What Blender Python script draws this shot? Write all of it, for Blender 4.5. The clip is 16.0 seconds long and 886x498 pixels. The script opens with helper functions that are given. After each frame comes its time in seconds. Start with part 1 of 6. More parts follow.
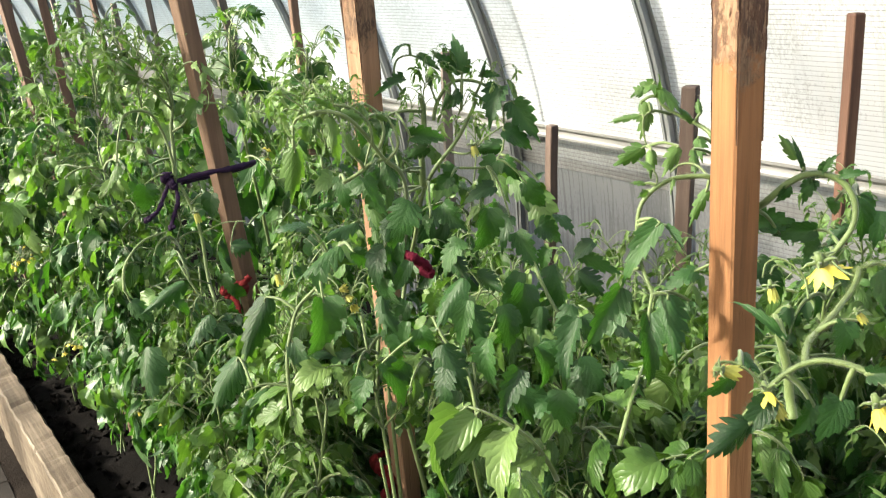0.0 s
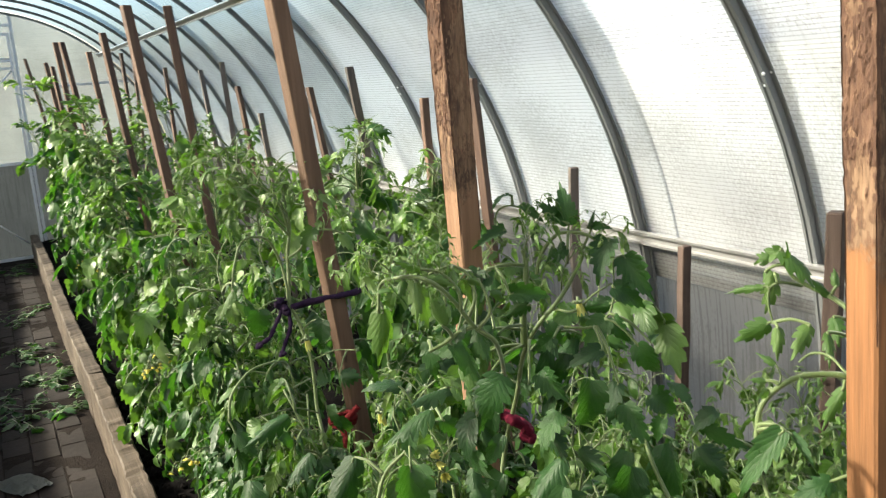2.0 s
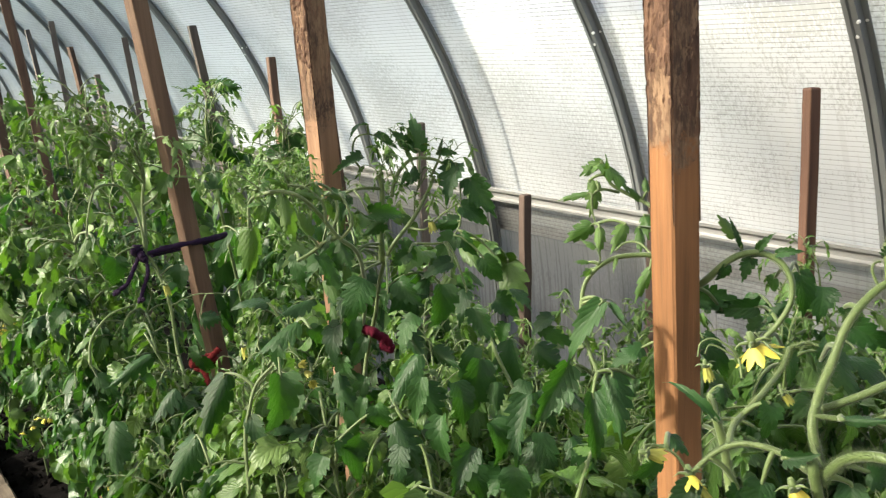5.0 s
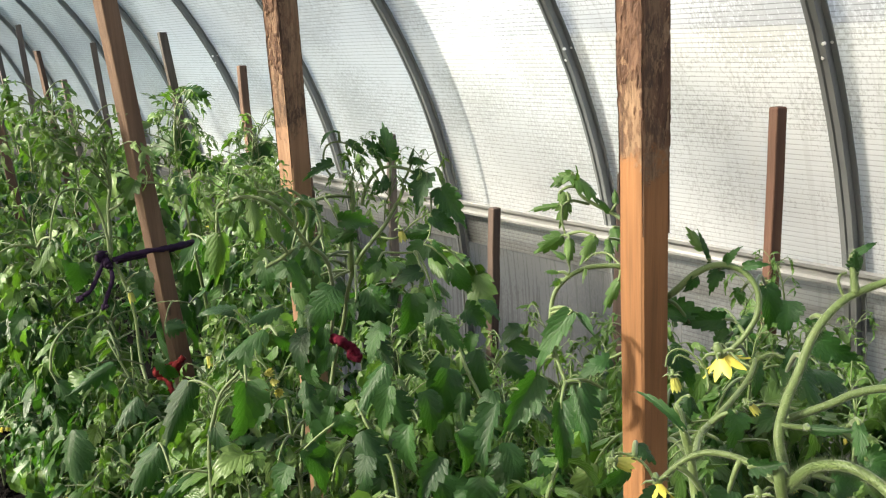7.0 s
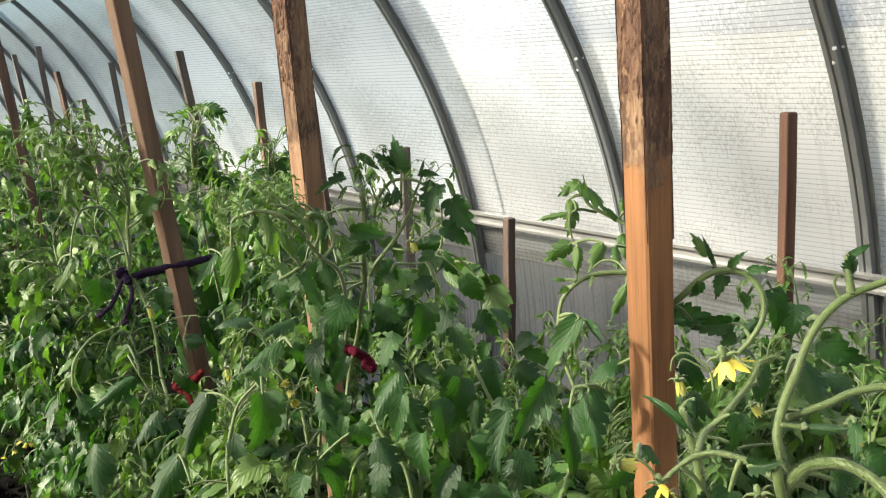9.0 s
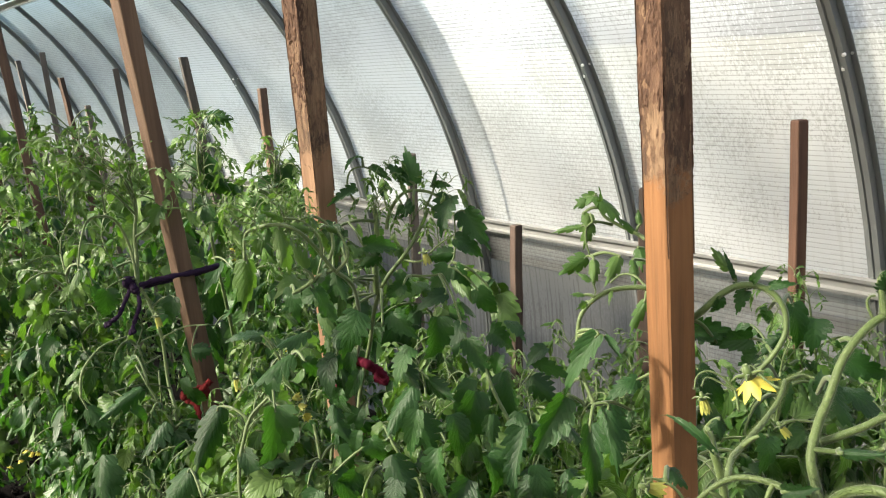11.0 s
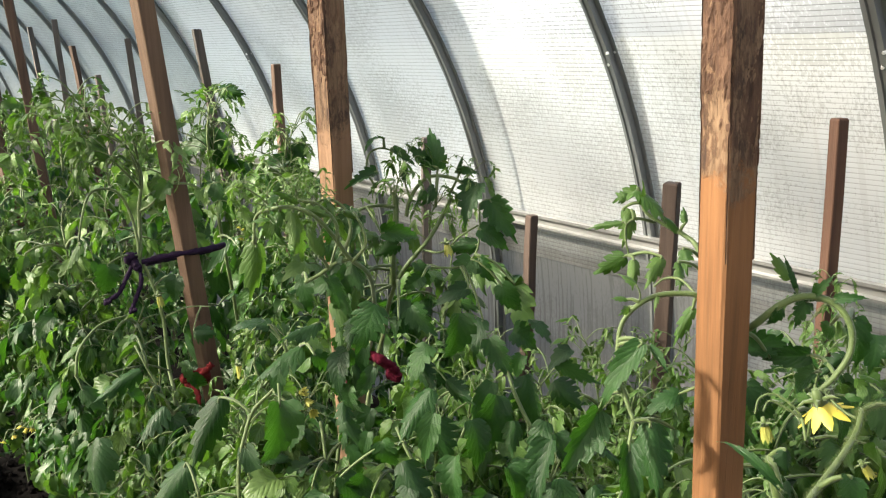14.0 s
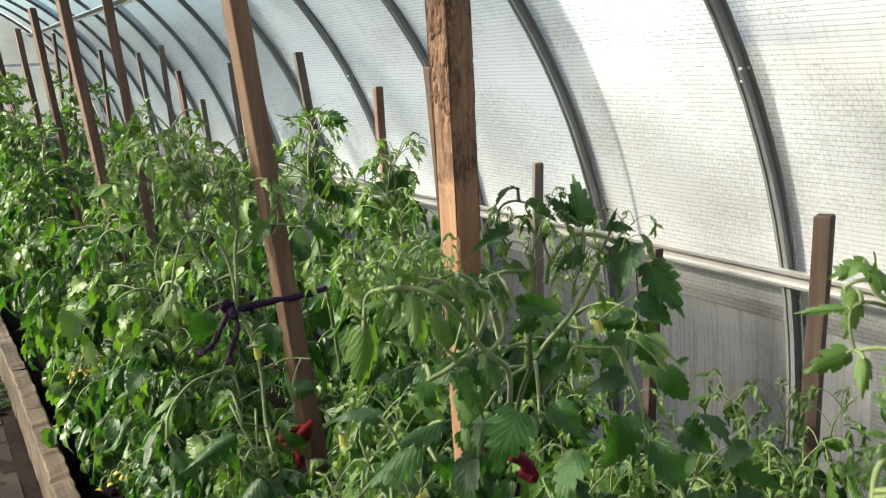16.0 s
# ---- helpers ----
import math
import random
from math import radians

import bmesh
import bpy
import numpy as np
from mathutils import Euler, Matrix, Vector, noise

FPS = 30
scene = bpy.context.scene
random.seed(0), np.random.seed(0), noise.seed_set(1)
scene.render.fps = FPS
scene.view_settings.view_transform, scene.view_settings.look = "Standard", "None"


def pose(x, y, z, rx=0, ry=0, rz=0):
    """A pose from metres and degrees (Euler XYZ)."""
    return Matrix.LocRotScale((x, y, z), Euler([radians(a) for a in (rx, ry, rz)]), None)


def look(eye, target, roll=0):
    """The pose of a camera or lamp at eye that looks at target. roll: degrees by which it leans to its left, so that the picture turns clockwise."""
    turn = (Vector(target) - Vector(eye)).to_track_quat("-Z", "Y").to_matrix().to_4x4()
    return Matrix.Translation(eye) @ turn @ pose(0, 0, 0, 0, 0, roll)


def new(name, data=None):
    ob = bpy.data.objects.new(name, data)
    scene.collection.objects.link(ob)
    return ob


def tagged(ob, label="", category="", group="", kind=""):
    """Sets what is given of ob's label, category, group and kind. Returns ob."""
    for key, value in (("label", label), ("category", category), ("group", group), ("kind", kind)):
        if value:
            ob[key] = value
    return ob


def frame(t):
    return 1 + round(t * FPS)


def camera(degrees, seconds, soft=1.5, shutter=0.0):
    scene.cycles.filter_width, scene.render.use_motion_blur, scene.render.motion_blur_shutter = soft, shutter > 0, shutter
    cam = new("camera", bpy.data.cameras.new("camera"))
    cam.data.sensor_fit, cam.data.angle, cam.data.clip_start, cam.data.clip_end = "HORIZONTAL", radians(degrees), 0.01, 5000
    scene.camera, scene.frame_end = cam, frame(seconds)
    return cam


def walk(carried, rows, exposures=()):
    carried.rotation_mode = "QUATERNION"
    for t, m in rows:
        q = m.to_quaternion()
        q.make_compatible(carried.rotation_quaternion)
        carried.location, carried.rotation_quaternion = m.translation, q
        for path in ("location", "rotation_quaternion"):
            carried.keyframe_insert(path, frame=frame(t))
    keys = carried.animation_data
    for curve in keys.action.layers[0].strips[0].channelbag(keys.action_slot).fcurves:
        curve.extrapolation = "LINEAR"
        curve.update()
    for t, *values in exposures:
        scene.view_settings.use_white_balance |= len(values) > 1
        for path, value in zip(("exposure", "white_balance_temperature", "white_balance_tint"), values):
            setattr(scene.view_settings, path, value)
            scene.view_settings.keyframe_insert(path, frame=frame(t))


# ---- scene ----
cam = camera(52.3, 16.0, 1.15, 0.5)
PATH = [
    (0, (0.133, 0.299, 1.709), (1.216, 1.862, 1.089), -3.8),
    (0.5, (0.141, 0.307, 1.713), (1.21, 1.893, 1.127), -4.4),
    (1, (0.154, 0.311, 1.726), (1.176, 1.944, 1.191), -4.6),
    (1.5, (0.186, 0.337, 1.737), (1.171, 2.014, 1.27), -4.4),
    (2, (0.209, 0.345, 1.748), (1.074, 2.104, 1.351), -4.6),
    (2.5, (0.218, 0.341, 1.747), (1.064, 2.113, 1.367), -2.9),
    (3, (0.211, 0.329, 1.74), (1.092, 2.082, 1.351), -4.1),
    (3.5, (0.179, 0.312, 1.718), (1.168, 2.001, 1.305), -4.8),
    (4, (0.163, 0.294, 1.713), (1.218, 1.931, 1.261), -5.4),
    (4.5, (0.154, 0.285, 1.719), (1.258, 1.884, 1.244), -4.1),
    (5, (0.153, 0.277, 1.72), (1.291, 1.849, 1.235), -3.8),
    (5.2, (0.152, 0.275, 1.721), (1.303, 1.836, 1.235), -3.6),
    (7.5, (0.152, 0.279, 1.715), (1.357, 1.809, 1.259), -2.2),
    (8, (0.145, 0.276, 1.718), (1.35, 1.807, 1.267), -1.9),
    (8.5, (0.144, 0.274, 1.71), (1.345, 1.815, 1.28), -2.3),
    (9, (0.15, 0.264, 1.717), (1.321, 1.826, 1.285), -3.6),
    (11.5, (0.146, 0.28, 1.724), (1.313, 1.85, 1.304), -3.8),
    (12, (0.145, 0.282, 1.724), (1.305, 1.858, 1.309), -3.8),
    (12.5, (0.149, 0.292, 1.717), (1.316, 1.86, 1.295), -2.7),
    (13, (0.149, 0.307, 1.714), (1.325, 1.865, 1.28), -2.8),
    (13.5, (0.154, 0.326, 1.71), (1.32, 1.892, 1.279), -1.5),
    (14, (0.171, 0.337, 1.716), (1.325, 1.906, 1.262), -1.4),
    (14.5, (0.195, 0.376, 1.721), (1.334, 1.95, 1.244), -1.9),
    (15, (0.207, 0.434, 1.719), (1.251, 2.076, 1.257), -2.4),
    (15.5, (0.203, 0.445, 1.723), (1.181, 2.134, 1.287), -3.3),
    (16, (0.235, 0.488, 1.728), (1.215, 2.181, 1.313), -2.8),
]
EXPOSURES = [(0, 3.02, 7150, 6), (0.7, 2.9, 7150, 6), (1.6, 2.66, 7150, 6), (2.4, 2.56, 7150, 6), (5, 2.52, 7150, 6), (9, 2.45, 7150, 6), (11.5, 2.39, 7150, 6), (13, 2.44, 7150, 6), (16, 2.44, 7150, 6)]
walk(cam, [(t, look(eye, target, roll)) for t, eye, target, roll in PATH], EXPOSURES)

# ---- light ----
SUN_AZ, SUN_EL = radians(299), radians(31)      # compass angle from +y, clockwise
world = bpy.data.worlds.new("daylight")
scene.world = world
world.use_nodes = True
wn = world.node_tree
sky = wn.nodes.new("ShaderNodeTexSky")
sky.sky_type, sky.sun_disc = "NISHITA", False
sky.sun_elevation, sky.sun_rotation = SUN_EL, SUN_AZ
wn.nodes["Background"].inputs["Strength"].default_value = 0.105
sky.dust_density, sky.air_density, sky.ozone_density = 3.5, 0.8, 0.4
wn.links.new(sky.outputs["Color"], wn.nodes["Background"].inputs["Color"])
sun_data = bpy.data.lights.new("sun", "SUN")
sun_data.energy, sun_data.angle, sun_data.color = 5.0, radians(6.0), (1.0, 0.945, 0.86)
sun = new("sun", sun_data)
toward = Vector((math.sin(SUN_AZ) * math.cos(SUN_EL), math.cos(SUN_AZ) * math.cos(SUN_EL), math.sin(SUN_EL)))
sun.rotation_euler = toward.to_track_quat("Z", "Y").to_euler()


# ---- materials ----
class Mat:
    """A node material under construction: short calls for the nodes used again and again."""

    def __init__(self, name):
        self.m = bpy.data.materials.new(name)
        self.m.use_nodes = True
        self.t = self.m.node_tree
        self.b = self.t.nodes["Principled BSDF"]
        self.out = self.t.nodes["Material Output"]

    def node(self, kind, **links):
        n = self.t.nodes.new("ShaderNode" + kind)
        for key, value in links.items():
            self.put(n.inputs[key.replace("_", " ")], value)
        return n

    def put(self, socket, value):
        if isinstance(value, bpy.types.NodeSocket):
            self.t.links.new(value, socket)
        else:
            socket.default_value = value

    def coord(self, which="Object"):
        return self.t.nodes.new("ShaderNodeTexCoord").outputs[which]

    def mapped(self, vec, scale):
        n = self.node("Mapping", Vector=vec)
        n.inputs["Scale"].default_value = scale
        return n.outputs["Vector"]

    def noise(self, vec, scale, detail=4.0, rough=0.55):
        n = self.node("TexNoise", Vector=vec, Scale=scale, Detail=detail, Roughness=rough)
        return n.outputs["Fac"]

    def ramp(self, fac, stops):
        n = self.node("ValToRGB", Fac=fac)
        el = n.color_ramp.elements
        while len(el) < len(stops):
            el.new(0.5)
        for e, (p, c) in zip(el, stops):
            e.position = p
            e.color = (*c, 1) if len(c) == 3 else c
        return n.outputs["Color"]

    def mix(self, fac, a, b, mode="MIX"):
        n = self.t.nodes.new("ShaderNodeMix")
        n.data_type, n.blend_type = "RGBA", mode
        self.put(n.inputs[0], fac)
        self.put(n.inputs[6], a if isinstance(a, bpy.types.NodeSocket) else (*a, 1))
        self.put(n.inputs[7], b if isinstance(b, bpy.types.NodeSocket) else (*b, 1))
        return n.outputs[2]

    def math(self, op, a, b=0.0):
        n = self.t.nodes.new("ShaderNodeMath")
        n.operation = op
        self.put(n.inputs[0], a)
        self.put(n.inputs[1], b)
        return n.outputs[0]

    def bump(self, height, strength=0.3, distance=0.004):
        n = self.node("Bump", Height=height, Strength=strength, Distance=distance)
        self.put(self.b.inputs["Normal"], n.outputs["Normal"])
        return n.outputs["Normal"]

    def set(self, **values):
        for key, value in values.items():
            self.put(self.b.inputs[key.replace("_", " ")], (*value, 1) if isinstance(value, tuple) and len(value) == 3 else value)
        return self


def leaf_material(name, dark, mid, light, through_colour, share=0.32):
    m = Mat(name)
    uv = m.t.nodes.new("ShaderNodeUVMap").outputs["UV"]
    sep = m.node("SeparateXYZ", Vector=uv)
    across = m.math("ABSOLUTE", m.math("SUBTRACT", sep.outputs["X"], 0.5))
    slope = m.math("SUBTRACT", sep.outputs["Y"], m.math("MULTIPLY", across, 0.7))
    rib = m.math("ABSOLUTE", m.math("SINE", m.math("MULTIPLY", slope, 24.0)))
    mid_rib = m.math("MINIMUM", m.math("MULTIPLY", across, 9.0), 1.0)
    puff = m.math("MULTIPLY", m.math("POWER", rib, 0.5), mid_rib)
    rnd = m.node("ObjectInfo").outputs["Random"]
    isl = m.node("NewGeometry").outputs["Random Per Island"]
    obj = m.coord()
    n1 = m.noise(obj, 26.0, 5.0)
    which = m.math("ADD", m.math("MULTIPLY", rnd, 0.44), m.math("ADD", m.math("MULTIPLY", isl, 0.46), m.math("MULTIPLY", n1, 0.2)))
    col = m.ramp(which, [(0.22, dark), (0.56, mid), (0.98, light)])
    vein = m.mix(m.math("SUBTRACT", 1.0, puff), col, light)
    col = m.mix(0.13, col, vein)
    m.set(Base_Color=col, Roughness=m.math("ADD", 0.28, m.math("MULTIPLY", n1, 0.2)), Specular_IOR_Level=0.30, Sheen_Weight=0.05, Sheen_Roughness=0.45)
    nrm = m.bump(m.math("ADD", puff, m.math("MULTIPLY", m.noise(obj, 75.0, 3.0), 1.3)), 0.30, 0.0022)
    tr = m.node("BsdfTranslucent", Normal=nrm)
    m.put(tr.inputs["Color"], m.mix(0.4, (*through_colour,), col))
    mixer = m.node("MixShader", Fac=share)
    m.t.links.new(m.b.outputs[0], mixer.inputs[1])
    m.t.links.new(tr.outputs[0], mixer.inputs[2])
    m.t.links.new(mixer.outputs[0], m.out.inputs["Surface"])
    return m.m


LEAF = leaf_material("tomato_leaf", (0.0044, 0.024, 0.0056), (0.0120, 0.051, 0.0088), (0.044, 0.106, 0.022), (0.052, 0.185, 0.007), 0.32)
LEAF_YOUNG = leaf_material("tomato_leaf_young", (0.022, 0.066, 0.010), (0.050, 0.108, 0.020), (0.112, 0.168, 0.052), (0.10, 0.25, 0.008), 0.32)


def stem_material():
    m = Mat("tomato_stem")
    obj = m.coord()
    n = m.noise(obj, 30.0)
    fuzz = m.noise(obj, 420.0, 2.0)
    col = m.ramp(m.math("ADD", m.math("MULTIPLY", n, 0.86), m.math("MULTIPLY", fuzz, 0.14)), [(0.25, (0.036, 0.064, 0.010)), (0.55, (0.062, 0.098, 0.020)), (0.8, (0.100, 0.132, 0.042))])
    m.set(Base_Color=col, Roughness=0.6, Sheen_Weight=0.2, Sheen_Roughness=0.5)
    m.bump(fuzz, 0.14, 0.0008)
    return m.m


def wood_material(name, tones, bark_from=None, rough=0.72, grain=(75, 75, 3.0), spots=True):
    m = Mat(name)
    obj = m.coord()
    rnd = m.node("ObjectInfo").outputs["Random"]
    shifted = m.node("VectorMath", **{})
    shifted.operation = "ADD"
    m.put(shifted.inputs[0], obj)
    comb = m.node("CombineXYZ", X=m.math("MULTIPLY", rnd, 7.0), Y=m.math("MULTIPLY", rnd, 3.0), Z=m.math("MULTIPLY", rnd, 11.0))
    m.put(shifted.inputs[1], comb.outputs[0])
    vec = shifted.outputs[0]
    g = m.noise(m.mapped(vec, grain), 1.0, 6.0, 0.62)
    fine = m.noise(m.mapped(vec, tuple(5 * v for v in grain)), 1.0, 3.0)
    big = m.noise(vec, 3.2, 3.0)
    fac = m.math("ADD", m.math("MULTIPLY", g, 0.5), m.math("ADD", m.math("MULTIPLY", big, 0.38), m.math("MULTIPLY", fine, 0.12)))
    col = m.ramp(fac, [(0.3, tones[0]), (0.5, tones[1]), (0.68, tones[2])])
    tint = m.node("HueSaturation", Color=col, Value=m.math("ADD", 0.8, m.math("MULTIPLY", rnd, 0.4)))
    col = tint.outputs["Color"]
    height = m.math("ADD", g, m.math("MULTIPLY", fine, 0.4))
    if spots:
        knots = m.node("TexVoronoi", Vector=m.mapped(vec, (22, 22, 7)), Scale=1.0)
        dark = m.math("LESS_THAN", knots.outputs["Distance"], 0.075)
        col = m.mix(m.math("MULTIPLY", dark, 0.55), col, tuple(0.35 * v for v in tones[0]))
    if bark_from is not None:
        pos = m.node("NewGeometry").outputs["Position"]
        z = m.node("SeparateXYZ", Vector=pos).outputs["Z"]
        edge = m.math("ADD", z, m.math("MULTIPLY", m.math("SUBTRACT", m.noise(vec, 55.0, 5.0, 0.7), 0.5), 0.10))
        on = m.node("MapRange", Value=edge)
        on.inputs["From Min"].default_value, on.inputs["From Max"].default_value = bark_from, bark_from + 0.012
        patch = m.noise(m.mapped(vec, (42, 42, 20)), 1.0, 4.0, 0.6)
        streak = m.noise(m.mapped(vec, (300, 300, 30)), 1.0, 5.0, 0.65)
        fleck = m.noise(m.mapped(vec, (210, 210, 75)), 1.0, 7.0, 0.78)
        bark = m.ramp(m.math("ADD", m.math("MULTIPLY", patch, 0.6), m.math("MULTIPLY", streak, 0.4)), [(0.38, (0.042, 0.024, 0.016)), (0.5, (0.10, 0.054, 0.033)), (0.62, (0.19, 0.10, 0.058))])
        pale = m.node("MapRange", Value=m.math("ADD", m.math("MULTIPLY", fleck, 0.72), m.math("MULTIPLY", patch, 0.28)))
        pale.inputs["From Min"].default_value, pale.inputs["From Max"].default_value = 0.455, 0.51
        bark = m.mix(pale.outputs[0], bark, m.ramp(streak, [(0.35, (0.105, 0.062, 0.037)), (0.65, (0.20, 0.128, 0.078))]))
        flakes = m.math("ADD", m.math("SUBTRACT", 1.0, pale.outputs[0]), m.math("MULTIPLY", streak, 0.5))
        col = m.mix(on.outputs[0], col, bark)
        height = m.math("ADD", height, m.math("MULTIPLY", m.math("MULTIPLY", flakes, on.outputs[0]), 1.6))
    m.set(Base_Color=col, Roughness=rough, Specular_IOR_Level=0.25)
    m.bump(height, 0.55, 0.003)
    return m.m


STEM = stem_material()
STAKE_BARK = wood_material("stake_wood_with_bark", ((0.076, 0.034, 0.014), (0.205, 0.095, 0.040), (0.31, 0.168, 0.080)), bark_from=1.62)
STAKE_BARK_TAN = wood_material("tan_stake_wood_with_bark", ((0.10, 0.054, 0.031), (0.19, 0.110, 0.066), (0.27, 0.175, 0.112)), bark_from=1.63)
STAKE = wood_material("stake_wood", ((0.042, 0.025, 0.019), (0.078, 0.047, 0.034), (0.125, 0.080, 0.057)))


def bark_material():
    m = Mat("flaking_bark")
    obj = m.coord()
    patch = m.noise(m.mapped(obj, (60, 60, 26)), 1.0, 5.0, 0.65)
    streak = m.noise(m.mapped(obj, (320, 320, 40)), 1.0, 5.0, 0.65)
    fac = m.math("ADD", m.math("MULTIPLY", patch, 0.62), m.math("MULTIPLY", streak, 0.38))
    col = m.ramp(fac, [(0.34, (0.024, 0.014, 0.010)), (0.48, (0.066, 0.036, 0.024)), (0.60, (0.115, 0.066, 0.043)), (0.74, (0.19, 0.125, 0.082))])
    m.set(Base_Color=col, Roughness=0.85, Specular_IOR_Level=0.2)
    m.bump(m.math("ADD", patch, streak), 0.8, 0.003)
    return m.m


BARK = bark_material()
STAKE_RED = wood_material("reddish_stake_wood", ((0.040, 0.021, 0.015), (0.085, 0.043, 0.029), (0.14, 0.078, 0.050)))
STAKE_TAN = wood_material("tan_stake_wood", ((0.054, 0.031, 0.021), (0.105, 0.062, 0.040), (0.165, 0.107, 0.072)))
STAKE_DARK = wood_material("dark_stake_wood", ((0.024, 0.016, 0.013), (0.044, 0.029, 0.023), (0.072, 0.050, 0.040)))
STAKE_GREY = wood_material("weathered_stake_wood", ((0.046, 0.037, 0.033), (0.092, 0.076, 0.067), (0.150, 0.126, 0.112)))
BOARD = wood_material("bed_board_wood", ((0.014, 0.010, 0.007), (0.048, 0.036, 0.025), (0.115, 0.094, 0.070)), grain=(70, 2.2, 26))


def metal_material(name, base, rough, metal=0.75):
    m = Mat(name)
    obj = m.coord()
    n = m.noise(obj, 9.0, 5.0)
    streak = m.noise(m.mapped(obj, (60, 5, 60)), 1.0, 3.0)
    col = m.mix(m.math("MULTIPLY", n, 0.5), base, tuple(0.7 * v for v in base))
    m.set(Base_Color=col, Metallic=metal, Roughness=m.math("ADD", rough, m.math("MULTIPLY", streak, 0.18)))
    m.bump(n, 0.08, 0.002)
    return m.m


STEEL = metal_material("galvanised_steel", (0.15, 0.158, 0.16), 0.38, 0.5)
ALU = metal_material("bright_zinc_rail", (0.25, 0.25, 0.248), 0.36, 0.6)
PALE_TUBE = metal_material("pale_zinc_tube", (0.60, 0.61, 0.61), 0.4, 0.25)
ZINC = metal_material("screw_zinc", (0.85, 0.85, 0.83), 0.3, 0.7)


def sheet_material(name, pitch, upright=False, soil=1.0, clear_share=0.13, gloss_share=0.24, tone=1.0, through_share=0.86, tint=(0.9, 0.92, 0.93), top=None, ridge=0.60, ridge_tone=0.18, ridge_through=0.86, hue=(1.0, 1.0, 1.0)):
    """Twin-wall polycarbonate: milky, with flutes along the sheet, dust, dried drops and runs of water."""
    m = Mat(name)
    uv = m.t.nodes.new("ShaderNodeUVMap").outputs["UV"]      # metres: along the house, along the arc
    sep = m.node("SeparateXYZ", Vector=uv)
    wob = m.math("MULTIPLY", m.noise(m.mapped(uv, (3, 3, 1)), 1.0, 2.0), 0.006)
    across = sep.outputs["X"] if upright else sep.outputs["Y"]
    flute = m.math("SINE", m.math("MULTIPLY", m.math("ADD", across, wob), 2 * math.pi / pitch))
    flute = m.math("ADD", m.math("MULTIPLY", flute, 0.5), 0.5)
    long_, wide = (60, 7) if upright else (24, 75)
    broken = m.noise(m.mapped(uv, (long_, wide, 1)), 1.0, 4.0, 0.7)
    line = m.math("MULTIPLY", m.math("POWER", flute, 13.0), m.math("MULTIPLY", broken, 1.9))
    dust = m.noise(m.mapped(uv, (1.7, 2.4, 1)), 1.0, 5.0, 0.6)
    grit = m.noise(m.mapped(uv, (150, 70, 1)), 1.0, 3.0, 0.7)
    runs = m.noise(m.mapped(uv, (70, 2.0, 1)), 1.0, 4.0, 0.6)
    dirt = m.math("MULTIPLY", m.math("GREATER_THAN", m.math("MULTIPLY", grit, dust), 0.30 - 0.03 * soil), 0.34)
    shade = m.math("SUBTRACT", 1.0, m.math("ADD", m.math("MULTIPLY", line, 0.0 if upright else 0.72), dirt))
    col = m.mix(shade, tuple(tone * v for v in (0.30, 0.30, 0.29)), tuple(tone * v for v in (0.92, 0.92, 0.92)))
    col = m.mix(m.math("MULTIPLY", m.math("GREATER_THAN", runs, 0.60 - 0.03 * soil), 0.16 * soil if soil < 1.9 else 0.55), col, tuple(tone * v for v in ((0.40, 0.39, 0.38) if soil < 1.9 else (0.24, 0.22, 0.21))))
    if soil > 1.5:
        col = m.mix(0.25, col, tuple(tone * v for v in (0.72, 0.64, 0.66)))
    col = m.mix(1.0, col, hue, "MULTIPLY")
    bump = m.node("Bump", Height=m.math("ADD", flute, m.math("MULTIPLY", grit, 0.5)), Strength=1.0, Distance=0.00004 if upright else 0.0011)
    nrm = bump.outputs["Normal"]
    body = m.node("BsdfDiffuse", Color=col)
    tr = m.node("BsdfTranslucent", Color=col)
    tan = m.t.nodes.new("ShaderNodeTangent")
    tan.direction_type = "UV_MAP"
    gl = m.node("BsdfAnisotropic", Color=m.mix(0.5, col, (1.0, 1.0, 1.0)), Roughness=0.62, Anisotropy=0.75, Rotation=0.0 if upright else 0.25, Normal=nrm, Tangent=tan.outputs[0])
    clear = m.node("BsdfTransparent", Color=(*tint, 1))
    def blend(share, one, two):
        mx = m.node("MixShader", Fac=share)
        m.t.links.new(one.outputs[0], mx.inputs[1])
        m.t.links.new(two.outputs[0], mx.inputs[2])
        return mx
    out = blend(clear_share, blend(gloss_share, blend(through_share, body, tr), gl), clear)
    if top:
        # towards the ridge the sheet mixes to a clearer one, brightness painted by ridge_tone
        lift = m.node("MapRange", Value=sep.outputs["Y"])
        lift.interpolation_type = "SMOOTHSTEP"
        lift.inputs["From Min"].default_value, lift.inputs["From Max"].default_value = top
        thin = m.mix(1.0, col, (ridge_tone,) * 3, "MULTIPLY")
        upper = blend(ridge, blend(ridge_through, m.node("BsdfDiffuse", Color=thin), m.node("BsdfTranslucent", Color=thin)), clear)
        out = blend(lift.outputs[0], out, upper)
    m.t.links.new(out.outputs[0], m.out.inputs["Surface"])
    m.t.nodes.remove(m.b)
    return m.m


